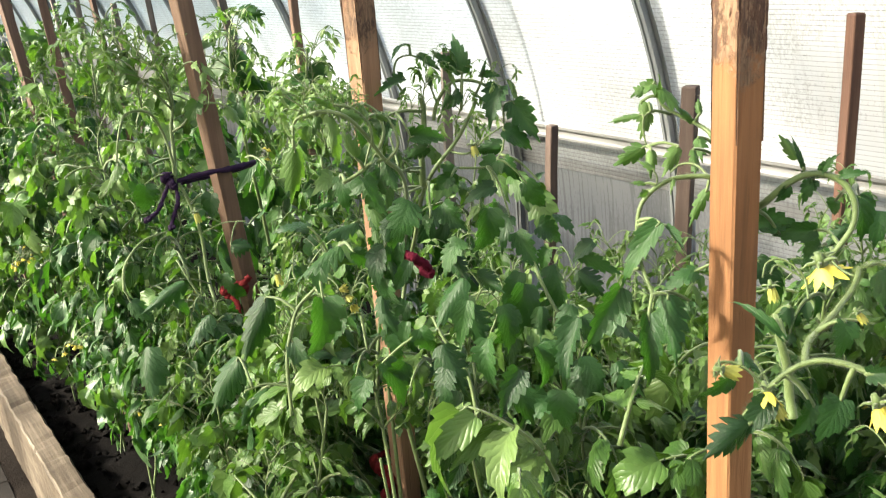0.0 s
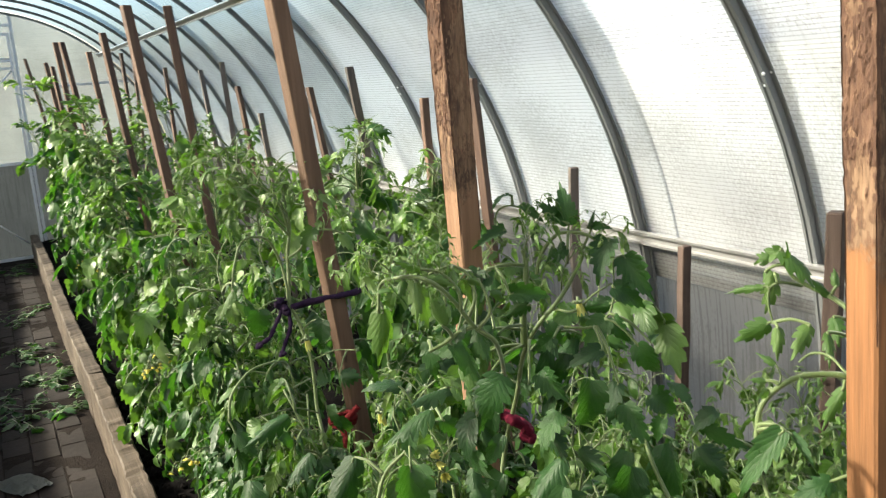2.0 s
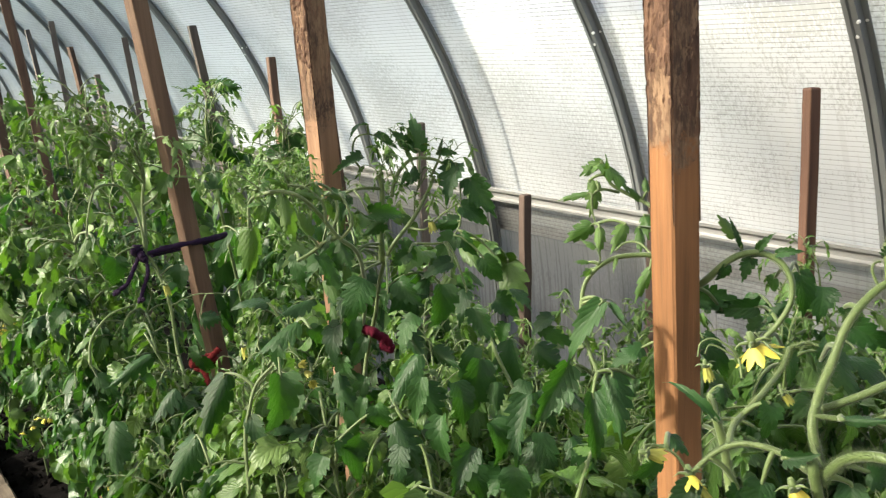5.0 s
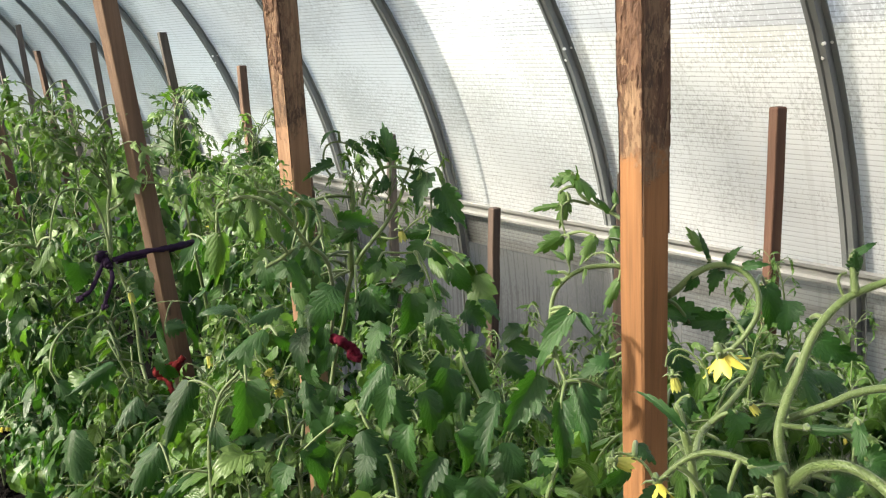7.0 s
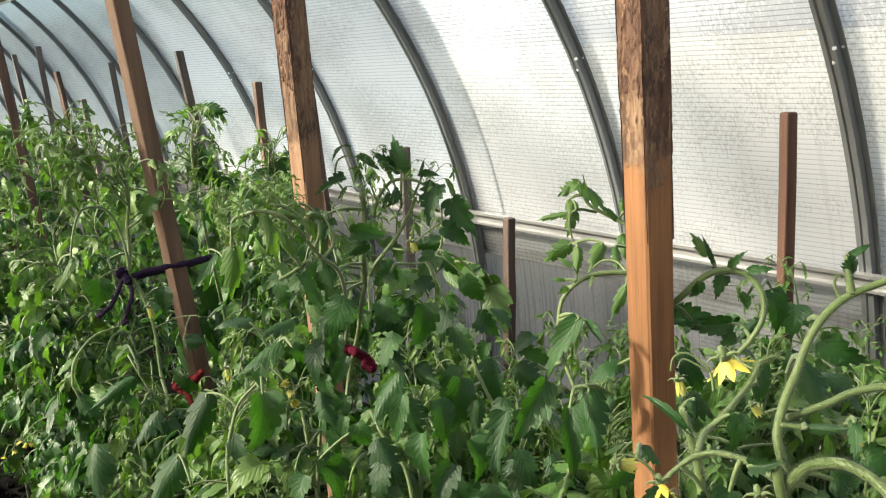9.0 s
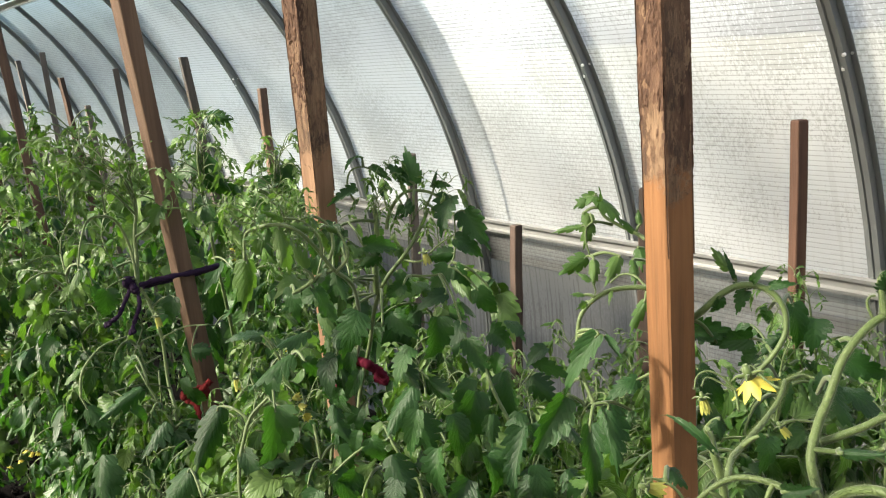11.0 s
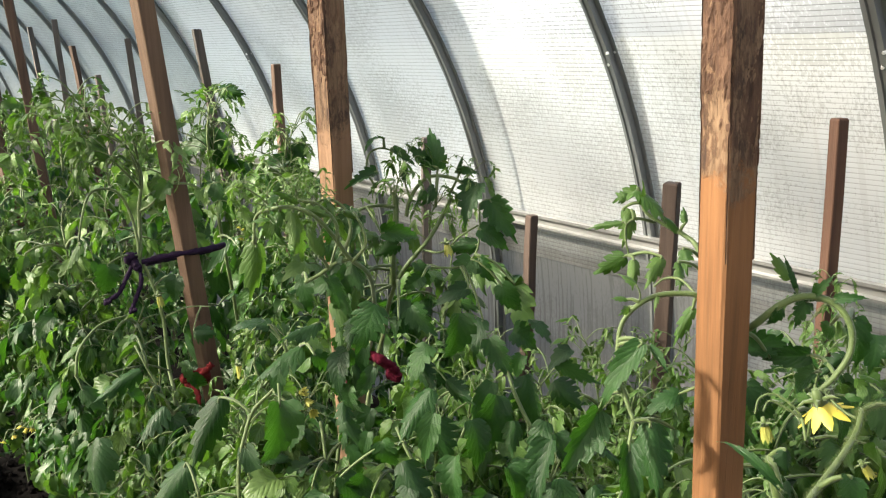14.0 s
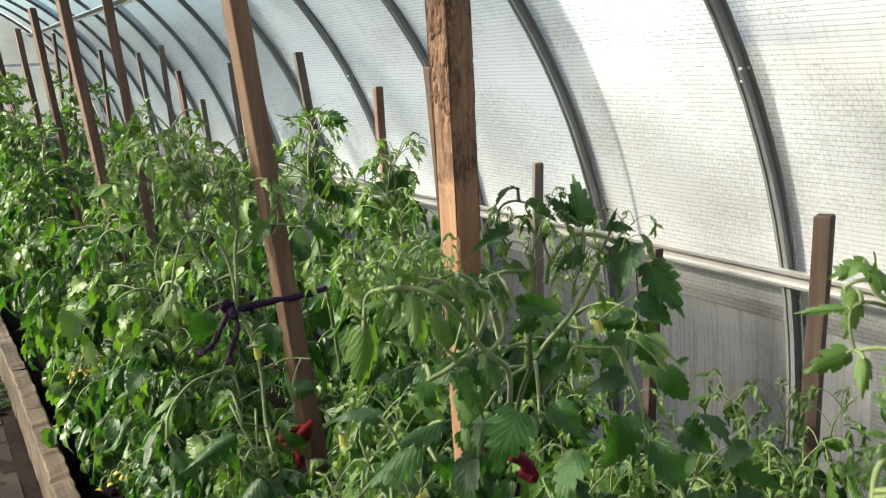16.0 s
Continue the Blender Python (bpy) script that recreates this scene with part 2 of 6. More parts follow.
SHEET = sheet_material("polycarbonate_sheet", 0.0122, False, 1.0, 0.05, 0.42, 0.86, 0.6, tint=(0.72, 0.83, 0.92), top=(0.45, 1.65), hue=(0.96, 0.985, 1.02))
# far sheets: slightly more dirt, colour painted darker and bluer for weaker light
SHEET_FAR = sheet_material("dimmed_far_polycarbonate_sheet", 0.0122, False, 1.3, 0.06, 0.40, 0.55, 0.6, tint=(0.58, 0.74, 0.88), top=(0.45, 1.65), hue=(0.90, 0.97, 1.03))
# lower part darkened, upper part painted brighter, standing in for light on the wall
SHEET_NEAR = sheet_material("top_lightened_polycarbonate_sheet", 0.0122, False, 1.0, 0.04, 0.42, 0.60, 0.40, tint=(0.9, 0.91, 0.93), top=(0.08, 0.85), ridge=0.30, ridge_tone=1.90, ridge_through=0.42, hue=(0.965, 0.985, 1.02))
# left half, mostly unseen: clear to pass sun, dark tone to cut fill light
CLEAR_SHEET = sheet_material("clearer_polycarbonate_sheet", 0.0112, False, 0.6, 0.72, 0.08, 0.18)
# left half at the near end, unseen: less clear, to dim sun on near plants
CLEAR_NEAR = sheet_material("sun_dimming_polycarbonate_sheet", 0.0112, False, 0.9, 0.46, 0.08, 0.40)
# below the rail: much darker tone than the sheet above, with more stains
SKIRT_SHEET = sheet_material("dark_stained_polycarbonate_sheet", 0.0122, False, 1.5, 0.06, 0.20, 0.21, 0.6)
# end walls: shade put into the colour, painted darker and bluer
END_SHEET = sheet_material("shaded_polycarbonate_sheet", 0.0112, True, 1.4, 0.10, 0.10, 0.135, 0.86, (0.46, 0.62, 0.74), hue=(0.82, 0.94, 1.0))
LOW_SHEET = sheet_material("old_polycarbonate_sheet", 0.0125, True, 2.0, 0.06, 0.06, 0.13)


def earth_material(name, tones, scale=14.0, rough=0.95, height=0.012):
    m = Mat(name)
    obj = m.coord()
    big = m.noise(obj, scale * 0.12, 4.0)
    n = m.noise(obj, scale, 8.0, 0.68)
    grit = m.noise(obj, scale * 9, 3.0, 0.6)
    fac = m.math("ADD", m.math("MULTIPLY", n, 0.5), m.math("ADD", m.math("MULTIPLY", big, 0.3), m.math("MULTIPLY", grit, 0.2)))
    m.set(Base_Color=m.ramp(fac, [(0.32, tones[0]), (0.52, tones[1]), (0.72, tones[2])]), Roughness=rough, Specular_IOR_Level=0.06)
    m.bump(m.math("ADD", n, m.math("MULTIPLY", grit, 0.35)), 1.0, height)
    return m.m


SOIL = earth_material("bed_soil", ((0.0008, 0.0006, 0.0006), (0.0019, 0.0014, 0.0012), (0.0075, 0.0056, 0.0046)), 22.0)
PATH_EARTH = earth_material("trodden_earth", ((0.005, 0.0038, 0.003), (0.010, 0.0074, 0.006), (0.020, 0.0155, 0.0125)), 9.0)
# unseen outside ground, its pale tone chosen to brighten the sheets by bounce
OUTSIDE_GROUND = earth_material("pale_outside_ground", ((0.10, 0.098, 0.06), (0.17, 0.163, 0.108), (0.24, 0.227, 0.16)), 6.0)


def yarn_material(name, colour):
    m = Mat(name)
    obj = m.coord()
    n = m.noise(obj, 160.0, 4.0, 0.7)
    m.set(Base_Color=m.mix(n, tuple(0.35 * v for v in colour), tuple(1.4 * v for v in colour)), Roughness=0.9, Specular_IOR_Level=0.15)
    m.bump(n, 0.8, 0.002)
    return m.m


PURPLE = yarn_material("dark_purple_yarn", (0.016, 0.007, 0.024))
MAROON = yarn_material("maroon_cloth", (0.075, 0.003, 0.014))
RED = yarn_material("red_cloth", (0.085, 0.005, 0.006))


def petal_material(name="tomato_petal", a=(0.48, 0.40, 0.04), c=(0.66, 0.58, 0.12)):
    m = Mat(name)
    obj = m.coord()
    n = m.noise(obj, 90.0)
    m.set(Base_Color=m.mix(n, a, c), Roughness=0.5)
    tr = m.node("BsdfTranslucent", Color=(*c, 1))
    mx = m.node("MixShader", Fac=0.35)
    m.t.links.new(m.b.outputs[0], mx.inputs[1])
    m.t.links.new(tr.outputs[0], mx.inputs[2])
    m.t.links.new(mx.outputs[0], m.out.inputs["Surface"])
    return m.m


PETAL = petal_material()
BUD = petal_material("tomato_bud", (0.22, 0.25, 0.05), (0.40, 0.38, 0.09))


# ---- building helpers ----
def mesh_of(name, bm, materials, smooth=False):
    me = bpy.data.meshes.new(name)
    bm.to_mesh(me)
    bm.free()
    for mat in materials if isinstance(materials, (list, tuple)) else [materials]:
        me.materials.append(mat)
    if smooth:
        for p in me.polygons:
            p.use_smooth = True
    return me


def part(name, bm, material, parent, label="", smooth=False):
    ob = new(name, mesh_of(name, bm, material, smooth))
    ob.parent = parent
    if label:
        tagged(ob, label)
    return ob


def box(bm, lo, hi, m=None, bevel=0.0):
    r = bmesh.ops.create_cube(bm, size=1.0)
    vs = r["verts"]
    size = Vector(hi) - Vector(lo)
    mid = (Vector(hi) + Vector(lo)) / 2
    for v in vs:
        v.co = Vector((v.co.x * size.x, v.co.y * size.y, v.co.z * size.z)) + mid
    if bevel:
        es = list({e for v in vs for e in v.link_edges})
        r2 = bmesh.ops.bevel(bm, geom=es, offset=bevel, segments=1, affect="EDGES", profile=0.5)
        vs = list({v for f in r2["faces"] for v in f.verts} | {v for v in vs if v.is_valid})
    if m is not None:
        bmesh.ops.transform(bm, matrix=m, verts=vs)
    return vs


def smooth_path(points, steps=6):
    """A Catmull-Rom line through the points."""
    ps = [Vector(p) for p in points]
    ps = [ps[0] * 2 - ps[1]] + ps + [ps[-1] * 2 - ps[-2]]
    out = []
    for a, b, c, d in zip(ps, ps[1:], ps[2:], ps[3:]):
        for k in range(steps):
            t = k / steps
            out.append(0.5 * (2 * b + (c - a) * t + (2 * a - 5 * b + 4 * c - d) * t * t + (3 * b - a - 3 * c + d) * t ** 3))
    return out + [ps[-2]]


def tube(bm, line, radius, sides=6, mat=0, flat=1.0):
    """A tube along a line; radius is a number or a function of 0..1."""
    line = [Vector(p) for p in line]
    rings, side = [], None
    for i, p in enumerate(line):
        ahead = (line[min(i + 1, len(line) - 1)] - line[max(i - 1, 0)]).normalized()
        if side is None:
            side = ahead.orthogonal().normalized()
        side = (side - ahead * side.dot(ahead)).normalized()
        other = ahead.cross(side)
        r = radius(i / (len(line) - 1)) if callable(radius) else radius
        rings.append([bm.verts.new(p + r * (math.cos(a) * side + flat * math.sin(a) * other)) for a in (2 * math.pi * k / sides for k in range(sides))])
    for a, b in zip(rings, rings[1:]):
        for k in range(sides):
            f = bm.faces.new((a[k], a[(k + 1) % sides], b[(k + 1) % sides], b[k]))
            f.smooth, f.material_index = True, mat
    for ring, order in ((rings[0], -1), (rings[-1], 1)):
        f = bm.faces.new(ring[::order])
        f.material_index = mat


def sweep(bm, line, profile, ups):
    """A closed profile of (side, up) pairs along a line in a plane of constant y; ups are the inward directions."""
    rings = [[bm.verts.new(p + Vector((0, 1, 0)) * s + u * h) for s, h in profile] for p, u in zip(line, ups)]
    n = len(profile)
    for a, b in zip(rings, rings[1:]):
        for k in range(n):
            bm.faces.new((a[k], a[(k + 1) % n], b[(k + 1) % n], b[k]))
    bm.faces.new(rings[0][::-1])
    bm.faces.new(rings[-1])


# ---- the greenhouse shell ----
GROUND = 0.05
CX, CZ, R = 0.19, 0.79, 1.89             # the arch: its axis, the height of its centre, its radius
ARCH_Y, BAY = 1.915, 0.688
Y_END, Y_BACK = ARCH_Y + 13 * BAY, ARCH_Y - 6 * BAY


def arch_line(radius, steps=44):
    """Points and inward directions of the arch from its right foot over the ridge to its left foot."""
    pts, ups = [Vector((CX + radius, 0, GROUND - 0.1))], [Vector((-1, 0, 0))]
    for k in range(steps + 1):
        a = math.pi * k / steps
        pts.append(Vector((CX + radius * math.cos(a), 0, CZ + radius * math.sin(a))))
        ups.append(Vector((-math.cos(a), 0, -math.sin(a))))
    return pts + [Vector((CX - radius, 0, GROUND - 0.1))], ups + [Vector((1, 0, 0))]


ground_bm = bmesh.new()
bmesh.ops.create_grid(ground_bm, x_segments=8, y_segments=8, size=400)
ground = tagged(new("ground", mesh_of("ground", ground_bm, OUTSIDE_GROUND)), "unseen ground around the greenhouse, pale to bounce light onto the cover", "ground", kind="structure")
ground.location = (0, 0, GROUND - 0.02)


LAP = 1.03                               # height at which the arched sheets end over the low side sheets


def strip(name, pts, y0, y1, material):
    bm = bmesh.new()
    uv = bm.loops.layers.uv.new("UVMap")
    run, total = [0.0], 0.0
    for a, b in zip(pts, pts[1:]):
        total += (b - a).length
        run.append(total)
    cols = [[bm.verts.new((p.x, y, p.z)) for p in pts] for y in (y0, y1)]
    for k in range(len(pts) - 1):
        f = bm.faces.new((cols[0][k], cols[1][k], cols[1][k + 1], cols[0][k + 1]))
        f.smooth = True
        for loop, (y, s) in zip(f.loops, ((y0, run[k]), (y1, run[k]), (y1, run[k + 1]), (y0, run[k + 1]))):
            loop[uv].uv = (y, s)
    return mesh_of(name, bm, material)


def arc(radius, a0, a1, steps):
    return [Vector((CX + radius * math.cos(a0 + (a1 - a0) * k / steps), 0, CZ + radius * math.sin(a0 + (a1 - a0) * k / steps))) for k in range(steps + 1)]


RAIL_A = math.asin((1.172 - CZ) / R)
shell = tagged(new("greenhouse_cover"), "milky ribbed polycarbonate sheets bent over the arches", "greenhouse cover", kind="structure")
lap_a = math.asin((LAP - CZ) / R)
edge, n = ARCH_Y + BAY - 0.15 - 4 * 3 * BAY, 0
while edge < Y_END:
    a, b = max(edge, Y_BACK), min(edge + 3 * BAY + 0.17, Y_END)
    if b - a > 0.2:
        near_end = a < 1.0 < b or b < 1.0     # near-end sheets, tone and clearness set to shape the light
        for a0, a1, mat in ((lap_a, RAIL_A, SKIRT_SHEET), (RAIL_A, 1.62, SHEET_NEAR if near_end else SHEET_FAR if a > 4 else SHEET), (1.61, math.pi - lap_a, CLEAR_NEAR if near_end else CLEAR_SHEET)):
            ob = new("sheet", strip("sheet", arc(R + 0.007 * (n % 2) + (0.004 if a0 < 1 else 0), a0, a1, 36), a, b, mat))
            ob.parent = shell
    edge, n = edge + 3 * BAY, n + 1
for side in (1, -1):
    low = [Vector((CX + R + 0.016, 0, GROUND - 0.1))] + arc(R + 0.016, 0, lap_a + 0.02, 6)
    if side < 0:
        low = [Vector((2 * CX - p.x, 0, p.z)) for p in low]
    for y0, y1, mat in ((Y_BACK, 1.72, SKIRT_SHEET), (1.72, Y_END, LOW_SHEET)):
        ob = new("low_sheet", strip("low_sheet", low, y0, y1, mat))
        ob.parent = shell

HAT = [(-0.026, 0.0), (-0.026, 0.003), (-0.015, 0.004), (-0.013, 0.021), (-0.004, 0.022), (-0.002, 0.018), (0.002, 0.018), (0.004, 0.022), (0.013, 0.021), (0.015, 0.004), (0.026, 0.003), (0.026, 0.0)]


def arch_frame():
    bm = bmesh.new()
    pts, ups = arch_line(R - 0.003, 56)
    sweep(bm, pts, HAT, ups)
    bmesh.ops.recalc_face_normals(bm, faces=bm.faces)
    return mesh_of("arch", bm, STEEL)


frame_root = tagged(new("greenhouse_frame"), "grey galvanised steel arches with long zinc rails", "greenhouse frame", kind="structure")
arch_mesh = arch_frame()
screw_bm = bmesh.new()
bmesh.ops.create_cone(screw_bm, cap_ends=True, segments=8, radius1=0.0048, radius2=0.003, depth=0.005)
screw_mesh = mesh_of("screw", screw_bm, ZINC)
for k in range(-6, 14):
    y = ARCH_Y + k * BAY
    ob = new("arch", arch_mesh)
    ob.parent, ob.location = frame_root, (0, y + (0.024 if k == -6 else -0.024 if k == 13 else 0), 0)
    if -2 <= k <= 3:
        spots = ((-0.019, 0.003), (0.019, 0.003), (-0.004, -0.022), (-0.012, 0.010)) if k % 3 != 1 else ((0.019, 0.004),)
        for dy, ds in spots:
            a = 0.487 + ds / R
            h = 0.006 if abs(dy) > 0.012 else 0.025
            up = Vector((-math.cos(a), 0, -math.sin(a)))
            s = new("screw", screw_mesh)
            s.parent = ob
            s.matrix_basis = Matrix.Translation(Vector((CX + R * math.cos(a), dy, CZ + R * math.sin(a))) + up * h) @ up.to_track_quat("Z", "Y").to_matrix().to_4x4()


def rail(angle, name, depth=0.0235):
    """A long hat rail lying against the arches' inner side at that angle of the arch."""
    up = Vector((-math.cos(angle), 0, -math.sin(angle)))
    along = Vector((-math.sin(angle), 0, math.cos(angle)))
    at = Vector((CX + (R - depth) * math.cos(angle), 0, CZ + (R - depth) * math.sin(angle)))
    prof = [(-0.021, 0.0), (-0.021, 0.014), (-0.014, 0.014), (-0.012, 0.003), (0.010, 0.003), (0.012, 0.014), (0.021, 0.014), (0.021, 0.0)]
    bm = bmesh.new()
    rings = [[bm.verts.new(at + Vector((0, y, 0)) + along * s + up * h) for s, h in prof] for y in (Y_BACK + 0.05, Y_END - 0.05)]
    for k in range(8):
        bm.faces.new((rings[0][k], rings[0][(k + 1) % 8], rings[1][(k + 1) % 8], rings[1][k]))
    bm.faces.new(rings[0][::-1]), bm.faces.new(rings[1])
    bmesh.ops.recalc_face_normals(bm, faces=bm.faces)
    return part(name, bm, ALU, frame_root, "bright zinc rail")


rail(RAIL_A, "side_rail")
rail(math.pi - RAIL_A, "side_rail")
rail(radians(47.5), "upper_rail", 0.05)
rail(math.pi - radians(47.5), "upper_rail", 0.05)


def end_wall(y, name, number):
    root = tagged(new(name), "polycarbonate end wall on a thin steel frame", "end wall", kind="structure")
    bm = bmesh.new()
    uv = bm.loops.layers.uv.new("UVMap")
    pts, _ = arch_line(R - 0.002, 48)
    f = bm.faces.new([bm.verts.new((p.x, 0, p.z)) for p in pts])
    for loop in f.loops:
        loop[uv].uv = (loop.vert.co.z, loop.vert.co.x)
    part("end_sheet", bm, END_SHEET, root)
    s = -1 if number == 1 else 1
    b = bmesh.new()
    layer = b.loops.layers.uv.new("UVMap")
    f = b.faces.new([b.verts.new(q) for q in ((CX - 1.86, s * 0.004, GROUND - 0.05), (CX + 1.86, s * 0.004, GROUND - 0.05), (CX + 1.86, s * 0.004, 1.09), (CX - 1.86, s * 0.004, 1.09))])
    for loop in f.loops:
        loop[layer].uv = (loop.vert.co.x, loop.vert.co.z)
    part("low_panel", b, LOW_SHEET, root, "grey stained lower sheet")
    bars = [((CX + 0.43, GROUND, 0), (CX + 0.46, 2.61, 0)), ((CX - 0.46, GROUND, 0), (CX - 0.43, 2.61, 0)),
            ((CX + 0.46, 1.845, 0), (CX + 1.54, 1.87, 0)), ((CX - 1.54, 1.845, 0), (CX - 0.46, 1.87, 0)),
            ((CX - 0.43, 2.49, 0), (CX + 0.43, 2.52, 0)),
            ((CX + 0.46, 1.09, 0), (CX + 1.86, 1.12, 0)), ((CX - 1.86, 1.09, 0), (CX - 0.46, 1.12, 0))]
    for lo, hi in bars:
        b = bmesh.new()
        box(b, (lo[0], s * 0.005, lo[1]), (hi[0], s * 0.028, hi[1]))
        part("frame_bar", b, PALE_TUBE, root)
    for sx in (1, -1):
        b = bmesh.new()
        tube(b, [(CX + sx * 0.47, s * 0.016, 1.83), (CX + sx * 1.05, s * 0.016, 1.13)], 0.011, 4)
        part("brace", b, PALE_TUBE, root)
    root.location = (0, y, 0)
    # the door leaf, closed, set in front of its frame
    door = tagged(new(f"door_{number}"), "closed greenhouse door of thin steel tube and polycarbonate", "door", kind="structure")
    w0, w1, d = CX - 0.42, CX + 0.42, s * 0.034
    for lo, hi in (((w0, GROUND + 0.03), (w0 + 0.03, 2.43)), ((w1 - 0.03, GROUND + 0.03), (w1, 2.43)), ((w0 + 0.03, 2.40), (w1 - 0.03, 2.43)),
                   ((w0 + 0.03, 2.135), (w1 - 0.03, 2.16)), ((w0 + 0.03, 2.06), (w1 - 0.03, 2.085)), ((w0 + 0.03, 1.08), (w1 - 0.03, 1.11)), ((w0 + 0.03, GROUND + 0.03), (w1 - 0.03, GROUND + 0.06))):
        b = bmesh.new()
        box(b, (lo[0], d - 0.012, lo[1]), (hi[0], d + 0.012, hi[1]))
        part("door_bar", b, PALE_TUBE, door)
    for z0, z1 in ((1.28, 2.05), (0.85, 0.14), (2.24, 2.165)):
        b = bmesh.new()
        tube(b, [(w0 + 0.03, d, z0), (w1 - 0.03, d, z1)], 0.010, 4)
        part("door_brace", b, PALE_TUBE, door)
    door.location = (0, y, 0)


end_wall(Y_END, "wall_north", 1)
end_wall(Y_BACK, "wall_south", 2)

# ---- beds and path ----
BED_X, BED_T, BED_TOP, SOIL_Z = 0.485, 0.077, 0.33, 0.255


def rough_ground(x0, x1, y0, y1, z, amp, step, seed):
    bm = bmesh.new()
    nx, ny = max(2, int((x1 - x0) / step)), max(2, int((y1 - y0) / step))
    grid = [[bm.verts.new((x0 + (x1 - x0) * i / nx, y0 + (y1 - y0) * j / ny, 0)) for j in range(ny + 1)] for i in range(nx + 1)]
    for row in grid:
        for v in row:
            q = Vector((v.co.x * 7 + seed, v.co.y * 7, seed))
            v.co.z = z + amp * (noise.noise(q) + 0.6 * noise.noise(q * 3.1) + 0.4 * noise.noise(q * 7.7))
    for i in range(nx):
        for j in range(ny):
            f = bm.faces.new((grid[i][j], grid[i + 1][j], grid[i + 1][j + 1], grid[i][j + 1]))
            f.smooth = True
    return bm


path_ob = tagged(new("path", mesh_of("path", rough_ground(2 * CX - BED_X, BED_X, Y_BACK, Y_END, GROUND + 0.0195, 0.005, 0.04, 3), PATH_EARTH)), "trodden brown earth path between the beds", "path", kind="structure")
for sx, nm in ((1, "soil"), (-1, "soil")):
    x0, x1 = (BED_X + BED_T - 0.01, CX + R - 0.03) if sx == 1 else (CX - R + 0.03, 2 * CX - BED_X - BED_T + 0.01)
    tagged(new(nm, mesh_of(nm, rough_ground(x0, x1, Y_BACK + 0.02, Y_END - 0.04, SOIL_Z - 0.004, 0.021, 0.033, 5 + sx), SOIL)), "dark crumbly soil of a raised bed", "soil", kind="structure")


def bed_board(x, y0, y1, seed):
    bm = bmesh.new()
    n = max(30, int((y1 - y0) / 0.03))
    prof = [(0, -0.05), (0, BED_TOP - 0.006), (0.005, BED_TOP), (BED_T - 0.006, BED_TOP), (BED_T, BED_TOP - 0.007), (BED_T, -0.05)]
    rings = []
    for i in range(n + 1):
        y = y0 + (y1 - y0) * i / n
        wave = 0.006 * math.sin(1.3 * y + seed) + 0.003 * noise.noise(Vector((y * 6, seed, 0)))
        rings.append([bm.verts.new((x + px + wave + 0.007 * noise.noise(Vector((y * 17, pz * 3, seed + px * 50))), y, pz + ((0.005 * noise.noise(Vector((y * 9, px * 40, seed))) - 0.022 * max(0.0, noise.noise(Vector((y * 21, px * 60, seed + 5)))) ** 1.5) if pz > 0 else 0))) for px, pz in prof])
    for a, b in zip(rings, rings[1:]):
        for k in range(len(prof)):
            bm.faces.new((a[k], b[k], b[(k + 1) % len(prof)], a[(k + 1) % len(prof)]))
    bm.faces.new(rings[0])
    bm.faces.new(rings[-1][::-1])
    bmesh.ops.recalc_face_normals(bm, faces=bm.faces)
    return bm


for i, (y0, y1) in enumerate(((Y_BACK + 0.03, 1.2), (1.206, 5.2), (5.206, Y_END - 0.06))):
    for x in (BED_X, 2 * CX - BED_X - BED_T):
        tagged(new("bed_board", mesh_of("bed_board", bed_board(x, y0, y1, i), BOARD)), "thick weathered wooden board edging the raised bed", "bed edging", "bed boards")


def paver_material():
    m = Mat("worn_brown_paver")
    rnd = m.node("ObjectInfo").outputs["Random"]
    pos = m.node("NewGeometry").outputs["Position"]
    n = m.noise(pos, 30.0, 6.0, 0.65)
    big = m.noise(pos, 2.6, 3.0)
    fac = m.math("ADD", m.math("MULTIPLY", n, 0.45), m.math("ADD", m.math("MULTIPLY", rnd, 0.22), m.math("MULTIPLY", big, 0.33)))
    m.set(Base_Color=m.ramp(fac, [(0.25, (0.005, 0.0038, 0.003)), (0.5, (0.0105, 0.0078, 0.0062)), (0.75, (0.02, 0.0155, 0.0125))]), Roughness=0.9, Specular_IOR_Level=0.2)
    m.bump(n, 0.6, 0.004)
    return m.m


